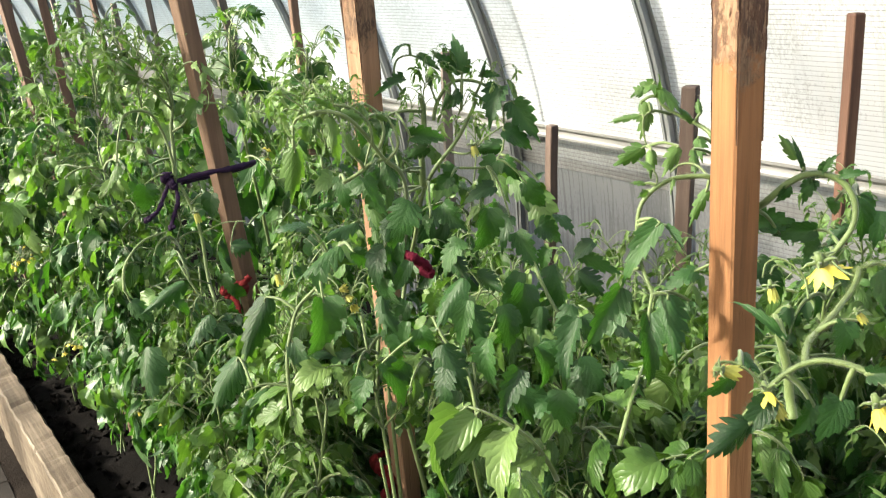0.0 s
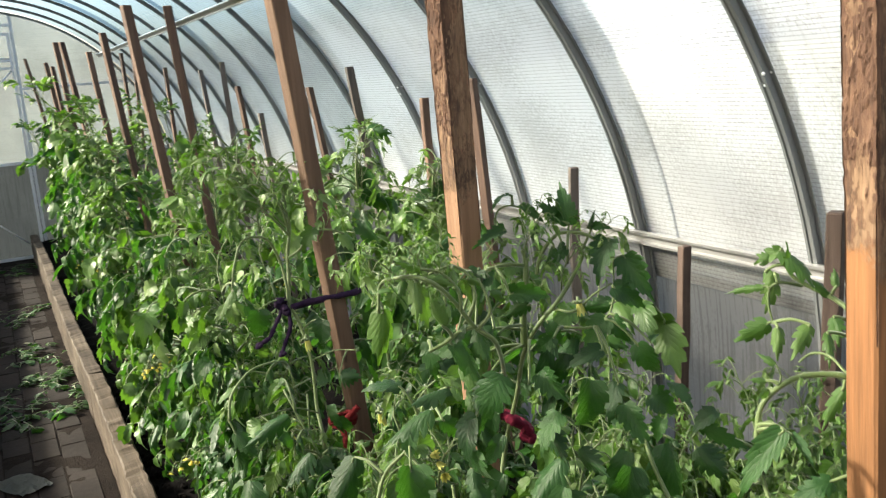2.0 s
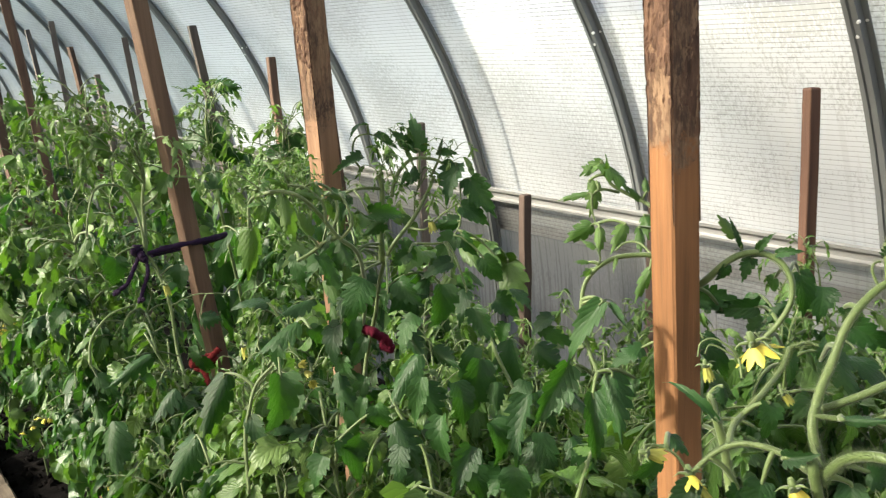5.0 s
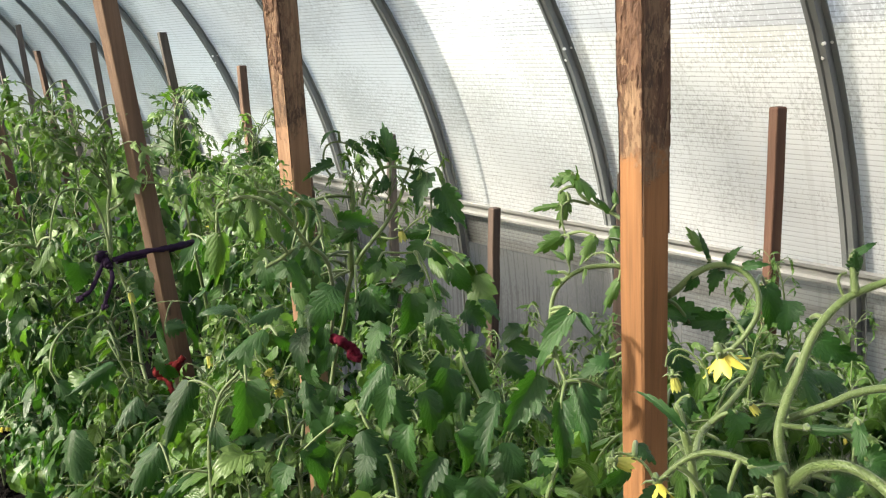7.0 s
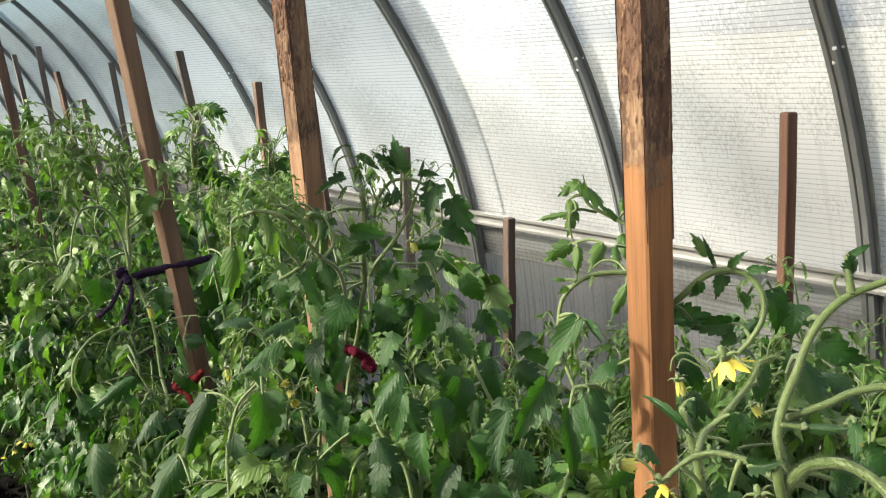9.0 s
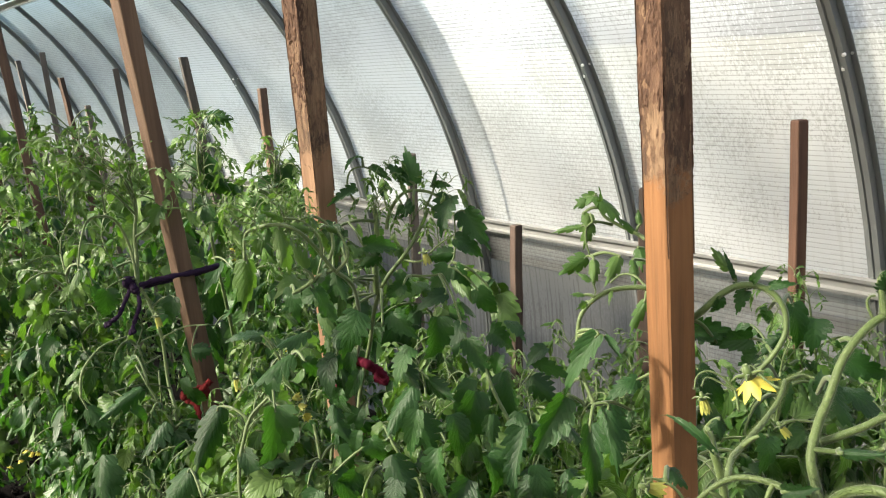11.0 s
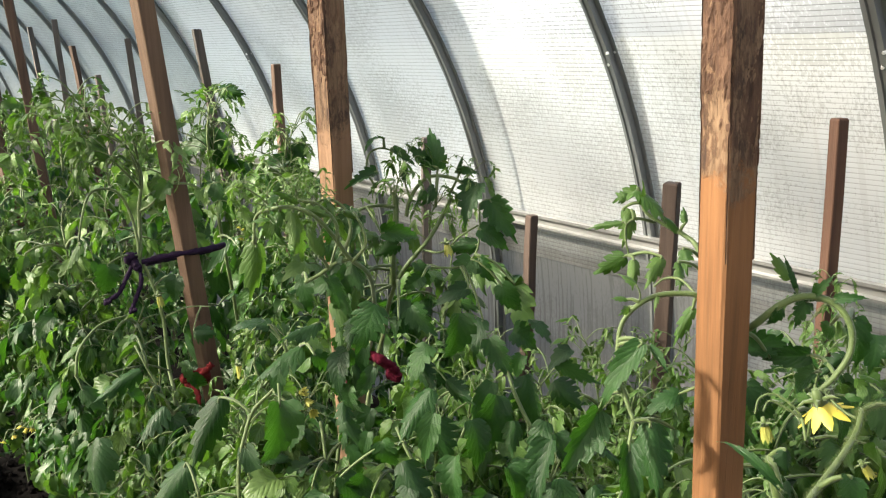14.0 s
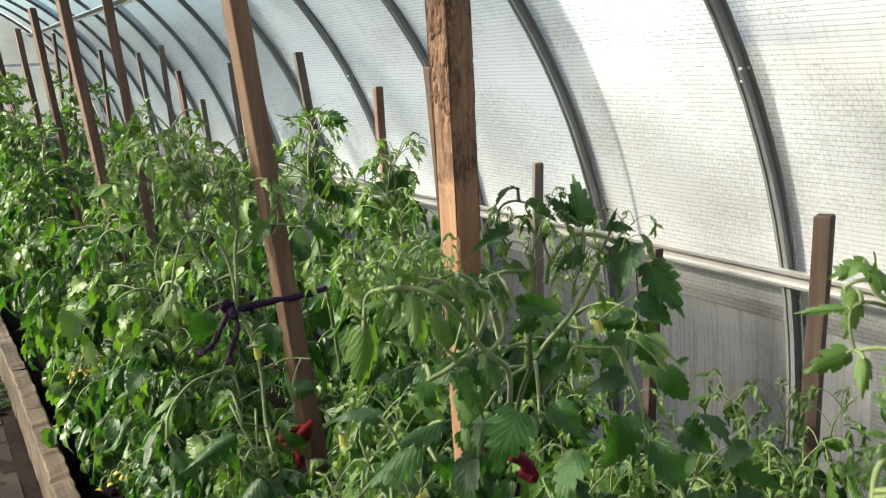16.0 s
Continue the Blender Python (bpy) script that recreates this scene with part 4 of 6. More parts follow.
def tomato_plant(x, y, height, seed, label="leafy green tomato plant tied to a wooden stake", lean=(0.0, 0.0), leaves=17, size=1.0, toward=None, low=0.12, stems=1, group="tomato plants", flowers=2, tips=2, bare=None, sprays=0):
    """A plant with its foot at (x, y); lean is the drift of its top. toward: the azimuth (degrees) to which its leaves gather."""
    rnd = random.Random(seed)
    if y < 2.4:
        leaves, size = int(1.3 * leaves), 0.88 * size
    root = tagged(new("tomato_plant"), label, "tomato plant", group)
    root.location = (x, y, SOIL_Z)
    H = height - SOIL_Z - (0.045 if y < 3.4 else 0.0)
    for s in range(stems):
        k = 1.0 - 0.12 * s
        off = Vector((rnd.uniform(-0.05, 0.05), rnd.uniform(-0.05, 0.05), 0)) * (1 + s)
        pts = [Vector((0, 0, -0.03)) + off * 0.3]
        for i in range(1, 6):
            u = i / 5
            pts.append(Vector((lean[0] * u * u, lean[1] * u * u, H * k * u * 0.97)) + off * u + Vector((rnd.uniform(-0.04, 0.04), rnd.uniform(-0.04, 0.04), 0)))
        line = smooth_path(pts, 6)
        bm = bmesh.new()
        tube(bm, line, lambda t: 0.0041 * (1 - 0.62 * t), 7)
        part("stem", bm, STEM, root)
        count = leaves if s == 0 else leaves * 2 // 3
        spin = rnd.uniform(0, 360)
        for i in range(count):
            u = low + (0.98 - low) * ((i + rnd.random() * 0.7) / count) ** 0.8
            p = line[min(len(line) - 1, int(u * (len(line) - 1)))]
            if bare and bare[0] < p.z + SOIL_Z < bare[1]:
                continue
            az = spin + i * 137.5 + rnd.uniform(-30, 30)
            if toward is not None and rnd.random() < 0.45:
                az = toward + rnd.uniform(-70, 70)
            # young at the tips; far plants get more pale leaves to imitate sunlight
            young_or_pale = u > 0.90 or rnd.random() < (0.05 if y < 2.4 else 0.30 if y < 3.4 else 0.42)
            me = rnd.choice(YOUNG if young_or_pale else LEAVES if y < 2.1 and x < 1.1 else FAR_LEAVES)
            sc = size * rnd.choice((0.5, 0.62, 0.75, 0.85, 1.0, 1.15)) * (1.5 if young_or_pale else 1.0)
            tilt = rnd.uniform(-22, 22) + (18 if u < 0.4 else -6 if u < 0.85 else -22)
            m = Matrix.Translation(p) @ pose(0, 0, 0, 0, 0, az) @ pose(0, 0, 0, rnd.uniform(-25, 25), tilt, 0) @ Matrix.Scale(sc, 4)
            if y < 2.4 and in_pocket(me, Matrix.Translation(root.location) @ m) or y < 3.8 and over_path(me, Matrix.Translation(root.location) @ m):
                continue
            ob = new("leaf", me)
            ob.parent, ob.matrix_basis = root, m
        for i in range(sprays):
            p = line[int(rnd.uniform(0.8 if i % 2 else 0.45, 0.99) * (len(line) - 1))]
            me = rnd.choice(SPRAYS)
            m = Matrix.Translation(p) @ pose(0, 0, 0, 0, 0, spin + 137.5 * i) @ pose(0, 0, 0, 0, rnd.uniform(-35, 0), 0) @ Matrix.Scale(size * rnd.uniform(0.75, 1.25), 4)
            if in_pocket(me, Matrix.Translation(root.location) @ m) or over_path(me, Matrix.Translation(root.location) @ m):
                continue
            ob = new("leaf", me)
            ob.parent, ob.matrix_basis = root, m
        for i in range(tips + 1 if s == 0 else 2):
            u = 1.0 if i == 0 else rnd.uniform(0.75, 0.98)
            near = y < 3.4
            me = rnd.choice(CROWNS if near else SHOOTS)
            p = line[min(len(line) - 1, int(u * (len(line) - 1)))]
            out = 0 if i == 0 else rnd.uniform(25, 60)
            m = Matrix.Translation(p) @ pose(0, 0, 0, 0, 0, rnd.uniform(0, 360)) @ pose(0, 0, 0, 0, out, 0) @ Matrix.Scale(rnd.uniform(0.8, 1.25) * (0.2 + 0.32 * size if near else size), 4)
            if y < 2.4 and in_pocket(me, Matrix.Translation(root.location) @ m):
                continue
            ob = new("shoot", me)
            ob.parent, ob.matrix_basis = root, m
    for i in range(flowers):
        p = line[int(rnd.uniform(0.45, 0.9) * (len(line) - 1))]
        ob = new("flower_truss", rnd.choice(TRUSSES))
        ob.parent = root
        az = (toward if toward is not None else 180) + rnd.uniform(-80, 80)
        ob.matrix_basis = Matrix.Translation(p) @ pose(0, 0, 0, 0, rnd.uniform(-15, 25), az)
    return root


PATHSIDE, MIDDLE, WALLSIDE = "tomato plants along the path", "tomato plants in the middle of the bed", "tomato plants along the wall"
seed = 11
# along the path
for y, x, h, lv in ((1.20, 0.61, 1.37, 50), (1.30, 0.70, 1.38, 50), (1.52, 0.75, 1.42, 48), (1.88, 0.64, 1.51, 50), (2.20, 0.70, 1.49, 50), (2.62, 0.70, 1.47, 46), (3.05, 0.72, 1.47, 40), (3.5, 0.71, 1.46, 28),
                    (4.0, 0.70, 1.49, 26), (4.5, 0.70, 1.50, 26), (5.0, 0.70, 1.53, 24), (5.5, 0.70, 1.51, 24), (6.1, 0.70, 1.48, 22), (6.7, 0.71, 1.45, 22), (7.4, 0.71, 1.42, 20), (8.2, 0.72, 1.38, 20), (9.1, 0.74, 1.34, 18), (10.0, 0.74, 1.32, 16)):
    if y > 3.8:
        x, h = x - 0.01, h - 0.012 * (y - 3.8)
    if y > 6.4:
        x, h = x + 0.15, h - 0.12
    elif y > 3.8:
        x, h = (x, h + 0.09) if y < 5.2 else (x + 0.09, h - 0.06)
    h += min(0.20, max(0.0, 0.045 * (y - 2.4)))
    tomato_plant(x, y, h, seed, "leafy green tomato plant beside the path", (-0.06 if y < 3.2 or y > 6.4 else -0.12, -0.03), int(1.35 * lv) if y > 3.4 else lv + 6, 0.39 if y < 1.2 else 0.50 if y < 2 else 0.60 if y < 3.2 else 0.74, 205, 0.30 if y < 2.4 else 0.12, 2, PATHSIDE, 2 if y < 3 else 1, 2, (1.35, 1.41) if 1 < y < 1.1 else (1.36, 1.47) if 1.7 < y < 2 else None, 9 if y < 3.2 else 3)
    seed += 1
for x, y, h, lv in ((0.71, 1.16, 1.36, 50), (0.77, 1.10, 1.34, 46), (0.80, 1.24, 1.34, 46), (0.86, 1.36, 1.31, 44), (0.82, 0.98, 1.28, 44), (0.93, 1.08, 1.22, 42), (1.02, 1.42, 1.27, 30), (0.92, 1.66, 1.45, 34), (0.95, 2.05, 1.48, 34), (1.02, 1.12, 1.15, 30), (0.62, 1.22, 1.36, 50), (0.74, 0.88, 1.24, 44), (0.86, 0.92, 1.22, 40), (0.72, 1.02, 1.34, 48)):
    tomato_plant(x, y, h, seed, "bushy green tomato plant with drooping leaves", (0.03, -0.03), lv, 0.51, 215, 0.2, 2, PATHSIDE, 1, 1, None, 9)
    seed += 1
for x, y, h, lv in ((0.675, 1.67, 1.32, 40), (0.70, 1.70, 1.10, 34), (0.60, 1.02, 1.30, 54), (0.66, 1.04, 1.36, 54), (0.585, 1.03, 1.45, 46), (0.62, 1.04, 1.43, 46), (0.56, 1.12, 1.33, 54), (0.70, 0.96, 1.30, 54), (0.57, 1.26, 1.38, 54), (0.60, 1.42, 1.40, 54), (0.58, 1.58, 1.36, 50), (0.62, 0.92, 1.22, 50), (0.55, 1.40, 1.20, 50), (0.56, 1.75, 1.25, 50)):
    tomato_plant(x, y, h, seed, "leafy tomato plant tied to a wooden stake", (-0.01, -0.02), lv, 0.385 if y < 1.5 else 0.50, None, 0.2, 2, PATHSIDE, 1, 1, (1.35, 1.40), 7)
    seed += 1
# the middle of the bed
for y, x, h, lv in ((1.25, 1.15, 1.16, 18), (1.70, 1.14, 1.42, 22), (2.15, 1.12, 1.45, 20), (2.55, 1.14, 1.48, 20), (3.0, 1.15, 1.46, 20), (3.5, 1.16, 1.42, 18), (4.1, 1.14, 1.46, 18), (4.7, 1.12, 1.52, 18),
                    (5.4, 1.10, 1.58, 18), (6.1, 1.08, 1.62, 18), (6.9, 1.2, 1.50, 16), (7.8, 1.2, 1.36, 16), (8.8, 1.2, 1.35, 14)):
    tomato_plant(x, y, h, seed, "dense green tomato plant in the bed", (0.0, 0.0), lv + 6, 0.8, 215, 0.2, 1, MIDDLE, 1, 2)
    seed += 1
# along the wall
for y, x, h, lv in ((1.30, 1.45, 1.05, 14), (1.68, 1.5, 0.98, 14), (2.05, 1.52, 1.06, 14), (2.42, 1.50, 1.34, 15), (2.85, 1.52, 1.26, 15), (3.25, 1.50, 1.34, 15), (3.62, 1.46, 1.46, 16), (4.2, 1.52, 1.30, 15),
                    (4.9, 1.52, 1.26, 15), (5.5, 1.52, 1.24, 14), (6.2, 1.52, 1.22, 14), (7.0, 1.52, 1.22, 14)):
    tomato_plant(x, y, h, seed, "green tomato plant under the slanting cover", (0.0, 0.0), lv + 6, 0.8, 220, 0.2, 1, WALLSIDE, 1, 2)
    seed += 1
# beside the nearest stake
for x, y, h, lv, sz in ((0.82, 0.80, 1.36, 44, 0.5), (0.93, 0.86, 1.41, 44, 0.56), (1.05, 0.82, 1.40, 44, 0.56), (1.20, 0.90, 1.41, 40, 0.6), (1.26, 0.95, 1.43, 40, 0.6), (0.92, 0.55, 1.30, 36, 0.5), (1.3, 0.66, 1.36, 34, 0.6), (1.12, 1.05, 1.22, 36, 0.58), (1.45, 0.85, 1.38, 32, 0.6), (0.86, 0.66, 1.30, 40, 0.5), (1.08, 0.62, 1.36, 40, 0.55), (1.2, 0.60, 1.36, 40, 0.55), (1.36, 0.80, 1.41, 40, 0.6), (1.0, 0.72, 1.38, 40, 0.55), (1.16, 0.74, 1.24, 40, 0.72), (1.36, 0.98, 1.26, 40, 0.74), (1.50, 0.70, 1.28, 36, 0.76), (1.55, 1.02, 1.26, 34, 0.72), (1.32, 1.34, 1.22, 36, 0.66), (1.12, 1.34, 1.22, 36, 0.60), (1.17, 1.18, 1.23, 40, 0.60), (1.32, 1.36, 1.19, 40, 0.66), (1.46, 1.42, 1.13, 36, 0.70), (1.26, 1.10, 1.20, 36, 0.62)):
    tomato_plant(x, y, h, seed, "tomato plant with hairy stems and yellow flowers", (0.0, 0.0), lv, sz, 200, 0.2, 1, PATHSIDE, 2, 2, None, 4)
    seed += 1


# ---- the plant nearest the camera: thick hairy stems built by hand ----
def hairy(bm, line, radius, rnd, count):
    """Short pale hairs standing off a stem."""
    for _ in range(int(2.2 * count)):
        k = rnd.randrange(len(line) - 1)
        p = line[k].lerp(line[k + 1], rnd.random())
        ahead = (line[k + 1] - line[k]).normalized()
        out = ahead.orthogonal().normalized()
        out = Matrix.Rotation(rnd.uniform(0, 6.28), 3, ahead) @ out
        a, b = p + out * radius * 0.9, p + out * (radius + rnd.uniform(0.0010, 0.0028)) + ahead * rnd.uniform(-0.001, 0.001)
        w = ahead.cross(out) * 0.00009
        bm.faces.new([bm.verts.new(a + w), bm.verts.new(a - w), bm.verts.new(b)])


def vine(root, points, r0, r1, seed, hair=500, name="stem"):
    rnd = random.Random(seed)
    bm = bmesh.new()
    line = smooth_path([Vector(p) - root.location for p in points], 7)
    tube(bm, line, lambda t: 0.54 * (r0 + (r1 - r0) * t), 9)
    if hair:
        hairy(bm, line, 0.29 * (r0 + r1), rnd, hair)
    part(name, bm, STEM, root)


def hang(root, mesh, at, az, tilt, scale, roll=0.0, name="leaf"):
    ob = new(name, mesh)
    ob.parent = root
    ob.matrix_basis = Matrix.Translation(Vector(at) - root.location) @ pose(0, 0, 0, 0, 0, az) @ pose(0, 0, 0, roll, tilt, 0) @ Matrix.Scale(scale, 4)
    return ob


BLADES = []
for k in range(9):
    blade_bm = bmesh.new()
    leaflet(blade_bm, blade_bm.loops.layers.uv.new("UVMap"), Matrix.Identity(4), 1.0, 0.25, random.Random(900 + k), 0, 18, 0.26 + 0.05 * (k % 4), (0.25, 0.6, 1.0)[k % 3])
    BLADES.append(mesh_of("leaf", blade_bm, [LEAF]))
YOUNG_BLADES = []
for k in range(5):
    blade_bm = bmesh.new()
    leaflet(blade_bm, blade_bm.loops.layers.uv.new("UVMap"), Matrix.Identity(4), 1.0, 0.25, random.Random(950 + k), 0, 12, 0.34, 0.5)
    YOUNG_BLADES.append(mesh_of("leaf", blade_bm, [LEAF_YOUNG]))
STEM_LINES = {}


def stout(root, points, d0, d1, seed, hair=300, name="stem"):
    """A stem from thickness d0 to d1, remembered so that leaves can hang from it."""
    vine(root, points, d0 / 1.08, d1 / 1.08, seed, hair, name)
    STEM_LINES.setdefault(root.name, []).extend(smooth_path(points, 5))


def blades(root, rows, seed, meshes=BLADES, spread=0.6):
    """Single leaflets from base to tip, each on a thin stalk that springs from the nearest stem."""
    rnd = random.Random(seed)
    for base, tip, width in rows:
        base, tip = Vector(base), Vector(tip) + Vector((rnd.uniform(-0.008, 0.008), rnd.uniform(-0.012, 0.012), rnd.uniform(-0.004, 0.008)))
        along = tip - base
        length = along.length * 1.06
        xa = along.normalized()
        facing = (Vector((-0.5, -0.62, 0.6)) + Vector((rnd.uniform(-spread, spread), rnd.uniform(-spread, spread), rnd.uniform(-0.8, 0.8) * spread))).normalized()
        za = (facing - xa * facing.dot(xa)).normalized()
        ya = za.cross(xa)
        turn = Matrix((xa, ya, za)).transposed().to_4x4()
        ob = new("leaf", rnd.choice(meshes))
        ob.parent = root
        broad = width * 1.18 * rnd.uniform(0.85, 1.2) / 0.56
        ob.matrix_basis = Matrix.Translation(base - root.location) @ turn @ Matrix.Diagonal((length, broad, 0.6 * (length + broad), 1))
        near = min(STEM_LINES[root.name], key=lambda q: (q - base).length)
        if (near - base).length < 0.065:
            bm = bmesh.new()
            tube(bm, smooth_path([near - root.location, (near + base) / 2 + Vector((0, 0, 0.12 * (near - base).length)) - root.location, base - root.location, base + along * 0.08 - root.location], 4), lambda t: 0.0017 * (1 - 0.5 * t), 5)
            part("leaf_stalk", bm, STEM, root, "", True)


def crown(root, at, az, tilt, scale, which):
    return hang(root, CROWNS[which % len(CROWNS)], at, az, tilt, scale, 0, "shoot")


hero = tagged(new("tomato_plant"), "tomato plant with thick hairy stems and an open yellow flower", "tomato plant", PATHSIDE)
hero.location = (0.66, 0.50, SOIL_Z)
stout(hero, [(0.66, 0.50, SOIL_Z - 0.02), (0.63, 0.49, 0.8), (0.57, 0.46, 1.25)] + [(0.491, 0.473, 1.503), (0.495, 0.476, 1.514), (0.498, 0.479, 1.522), (0.501, 0.484, 1.534), (0.511, 0.487, 1.546), (0.522, 0.488, 1.557), (0.533, 0.488, 1.572), (0.544, 0.485, 1.583), (0.555, 0.480, 1.590), (0.570, 0.466, 1.598)], 0.0056, 0.0036, 1, 1700)
stout(hero, [(0.494, 0.476, 1.512), (0.490, 0.469, 1.521), (0.488, 0.460, 1.531), (0.485, 0.447, 1.538), (0.485, 0.436, 1.538), (0.483, 0.423, 1.533), (0.472, 0.406, 1.523)], 0.0048, 0.0044, 2, 1500)
stout(hero, [(0.495, 0.476, 1.514), (0.493, 0.481, 1.516), (0.495, 0.491, 1.518), (0.494, 0.504, 1.519), (0.491, 0.516, 1.517), (0.487, 0.526, 1.510), (0.476, 0.532, 1.500), (0.463, 0.533, 1.492)], 0.0036, 0.0026, 3, 900)
stout(hero, [(0.492, 0.522, 1.513), (0.511, 0.533, 1.514), (0.532, 0.540, 1.513), (0.556, 0.545, 1.516), (0.579, 0.551, 1.519), (0.591, 0.555, 1.523), (0.601, 0.560, 1.524)], 0.0036, 0.0026, 4, 600)
stout(hero, [(0.513, 0.487, 1.537), (0.519, 0.480, 1.541), (0.525, 0.472, 1.546), (0.531, 0.465, 1.551), (0.538, 0.453, 1.555), (0.545, 0.437, 1.555)], 0.0038, 0.0036, 5, 700)
stout(hero, [(0.503, 0.484, 1.538), (0.508, 0.475, 1.538), (0.513, 0.466, 1.538), (0.509, 0.456, 1.545), (0.512, 0.454, 1.548)], 0.0026, 0.0022, 6, 400)
stout(hero, [(0.577, 0.580, 1.428), (0.580, 0.585, 1.440), (0.577, 0.586, 1.460), (0.573, 0.589, 1.479), (0.568, 0.590, 1.496)], 0.0064, 0.0046, 7, 500)
stout(hero, [(0.600, 0.560, 1.523), (0.603, 0.558, 1.525), (0.615, 0.557, 1.524), (0.618, 0.551, 1.523)], 0.0024, 0.0018, 8, 250)
stout(hero, [(0.595, 0.557, 1.521), (0.596, 0.566, 1.522), (0.598, 0.576, 1.526), (0.600, 0.582, 1.528), (0.599, 0.584, 1.527)], 0.0014, 0.0012, 9, 120, "flower_stalk")
stout(hero, [(0.585, 0.580, 1.504), (0.591, 0.587, 1.513), (0.589, 0.593, 1.520), (0.585, 0.601, 1.524), (0.580, 0.606, 1.521), (0.577, 0.606, 1.513)], 0.0016, 0.0011, 10, 160, "flower_stalk")
stout(hero, [(0.591, 0.587, 1.513), (0.586, 0.597, 1.519), (0.583, 0.602, 1.520), (0.580, 0.603, 1.515)], 0.0013, 0.0010, 11, 100, "flower_stalk")
stout(hero, [(0.501, 0.484, 1.534), (0.497, 0.480, 1.526), (0.493, 0.473, 1.520)], 0.0024, 0.0020, 12, 260)
stout(hero, [(0.476, 0.532, 1.500), (0.475, 0.539, 1.508), (0.471, 0.547, 1.512), (0.463, 0.550, 1.513), (0.456, 0.546, 1.510)], 0.0016, 0.0012, 13, 160, "flower_stalk")
stout(hero, [(0.555, 0.480, 1.590), (0.556, 0.482, 1.598), (0.557, 0.484, 1.606), (0.559, 0.483, 1.610)], 0.0044, 0.0020, 14, 400)
stout(hero, [(0.552, 0.483, 1.586), (0.552, 0.487, 1.594), (0.553, 0.487, 1.598), (0.555, 0.485, 1.599)], 0.0016, 0.0010, 15, 160)


def single_flower(root, at, down, size, open_, seed):
    bm = bmesh.new()
    flower(bm, Vector(down).to_track_quat("Z", "X").to_matrix().to_4x4(), size, random.Random(seed), open_)
    green = bm.copy()
    bmesh.ops.delete(bm, geom=[f for f in bm.faces if f.material_index == 1], context="FACES")
    bmesh.ops.delete(green, geom=[f for f in green.faces if f.material_index == 0], context="FACES")
    ob = new("flower", mesh_of("flower", bm, [PETAL if open_ > 0.5 else BUD]))
    ob.parent, ob.location = root, Vector(at) - root.location
    for f in green.faces:
        f.material_index = 0
    part("calyx", green, STEM, ob, "green calyx")
    return ob


FLOWERS = [(0.597, 0.581, 1.523), (0.577, 0.600, 1.509), (0.553, 0.532, 1.519), (0.461, 0.546, 1.512), (0.471, 0.528, 1.504), (0.470, 0.522, 1.500), (0.480, 0.479, 1.513)]
for at, down, size, open_, k in zip(FLOWERS, ((0.28, -0.28, -0.9), (0.12, -0.2, -0.95), (0.4, -0.4, -0.8), (0.7, -0.3, -0.3), (-0.3, -0.5, -0.6), (0.3, -0.3, -0.8), (0.2, -0.3, -0.9)), (0.0250, 0.014, 0.010, 0.014, 0.016, 0.012, 0.017), (1.0, 0.3, 0.25, 0.35, 0.6, 0.3, 0.55), range(1, 8)):
    single_flower(hero, at, down, size, open_, k)
blades(hero, [((0.551, 0.571, 1.490), (0.540, 0.591, 1.526), 0.006), ((0.497, 0.562, 1.504), (0.498, 0.543, 1.504), 0.011), ((0.532, 0.527, 1.522), (0.520, 0.515, 1.508), 0.014), ((0.482, 0.486, 1.524), (0.479, 0.468, 1.523), 0.009), ((0.500, 0.470, 1.542), (0.499, 0.453, 1.547), 0.006), ((0.503, 0.449, 1.551), (0.491, 0.434, 1.536), 0.007)], 21)
blades(hero, [((0.477, 0.552, 1.504), (0.453, 0.554, 1.493), 0.010), ((0.460, 0.527, 1.492), (0.439, 0.533, 1.489), 0.014), ((0.488, 0.500, 1.505), (0.478, 0.484, 1.494), 0.014), ((0.566, 0.580, 1.505), (0.557, 0.564, 1.492), 0.010), ((0.547, 0.497, 1.576), (0.540, 0.484, 1.568), 0.006), ((0.557, 0.481, 1.599), (0.555, 0.468, 1.609), 0.007), ((0.557, 0.484, 1.607), (0.551, 0.477, 1.616), 0.004)], 22)
blades(hero, [((0.514, 0.465, 1.514), (0.510, 0.441, 1.508), 0.017), ((0.501, 0.465, 1.513), (0.484, 0.460, 1.502), 0.014), ((0.516, 0.451, 1.529), (0.512, 0.434, 1.529), 0.014), ((0.552, 0.511, 1.544), (0.542, 0.511, 1.550), 0.006), ((0.495, 0.518, 1.492), (0.476, 0.518, 1.484), 0.012), ((0.469, 0.524, 1.502), (0.447, 0.523, 1.490), 0.012)], 23)

behind = tagged(new("tomato_plant"), "tomato plant bending round an orange wooden stake", "tomato plant", PATHSIDE)
behind.location = (0.80, 0.80, SOIL_Z)
stout(behind, [(0.80, 0.80, SOIL_Z - 0.02), (0.82, 0.80, 0.7), (0.80, 0.78, 1.15)] + [(0.683, 0.701, 1.438), (0.685, 0.709, 1.483), (0.675, 0.701, 1.511), (0.672, 0.677, 1.524), (0.679, 0.659, 1.543), (0.690, 0.647, 1.549), (0.698, 0.633, 1.545), (0.700, 0.623, 1.533), (0.697, 0.620, 1.517), (0.689, 0.624, 1.502), (0.681, 0.630, 1.491)], 0.0066, 0.0038, 31, 1100)
stout(behind, [(0.675, 0.701, 1.511), (0.661, 0.696, 1.535), (0.647, 0.701, 1.546), (0.639, 0.710, 1.547), (0.626, 0.718, 1.546), (0.612, 0.722, 1.541), (0.604, 0.727, 1.530), (0.599, 0.726, 1.516), (0.595, 0.722, 1.500), (0.591, 0.712, 1.486), (0.588, 0.701, 1.473)], 0.0042, 0.0028, 32, 700)
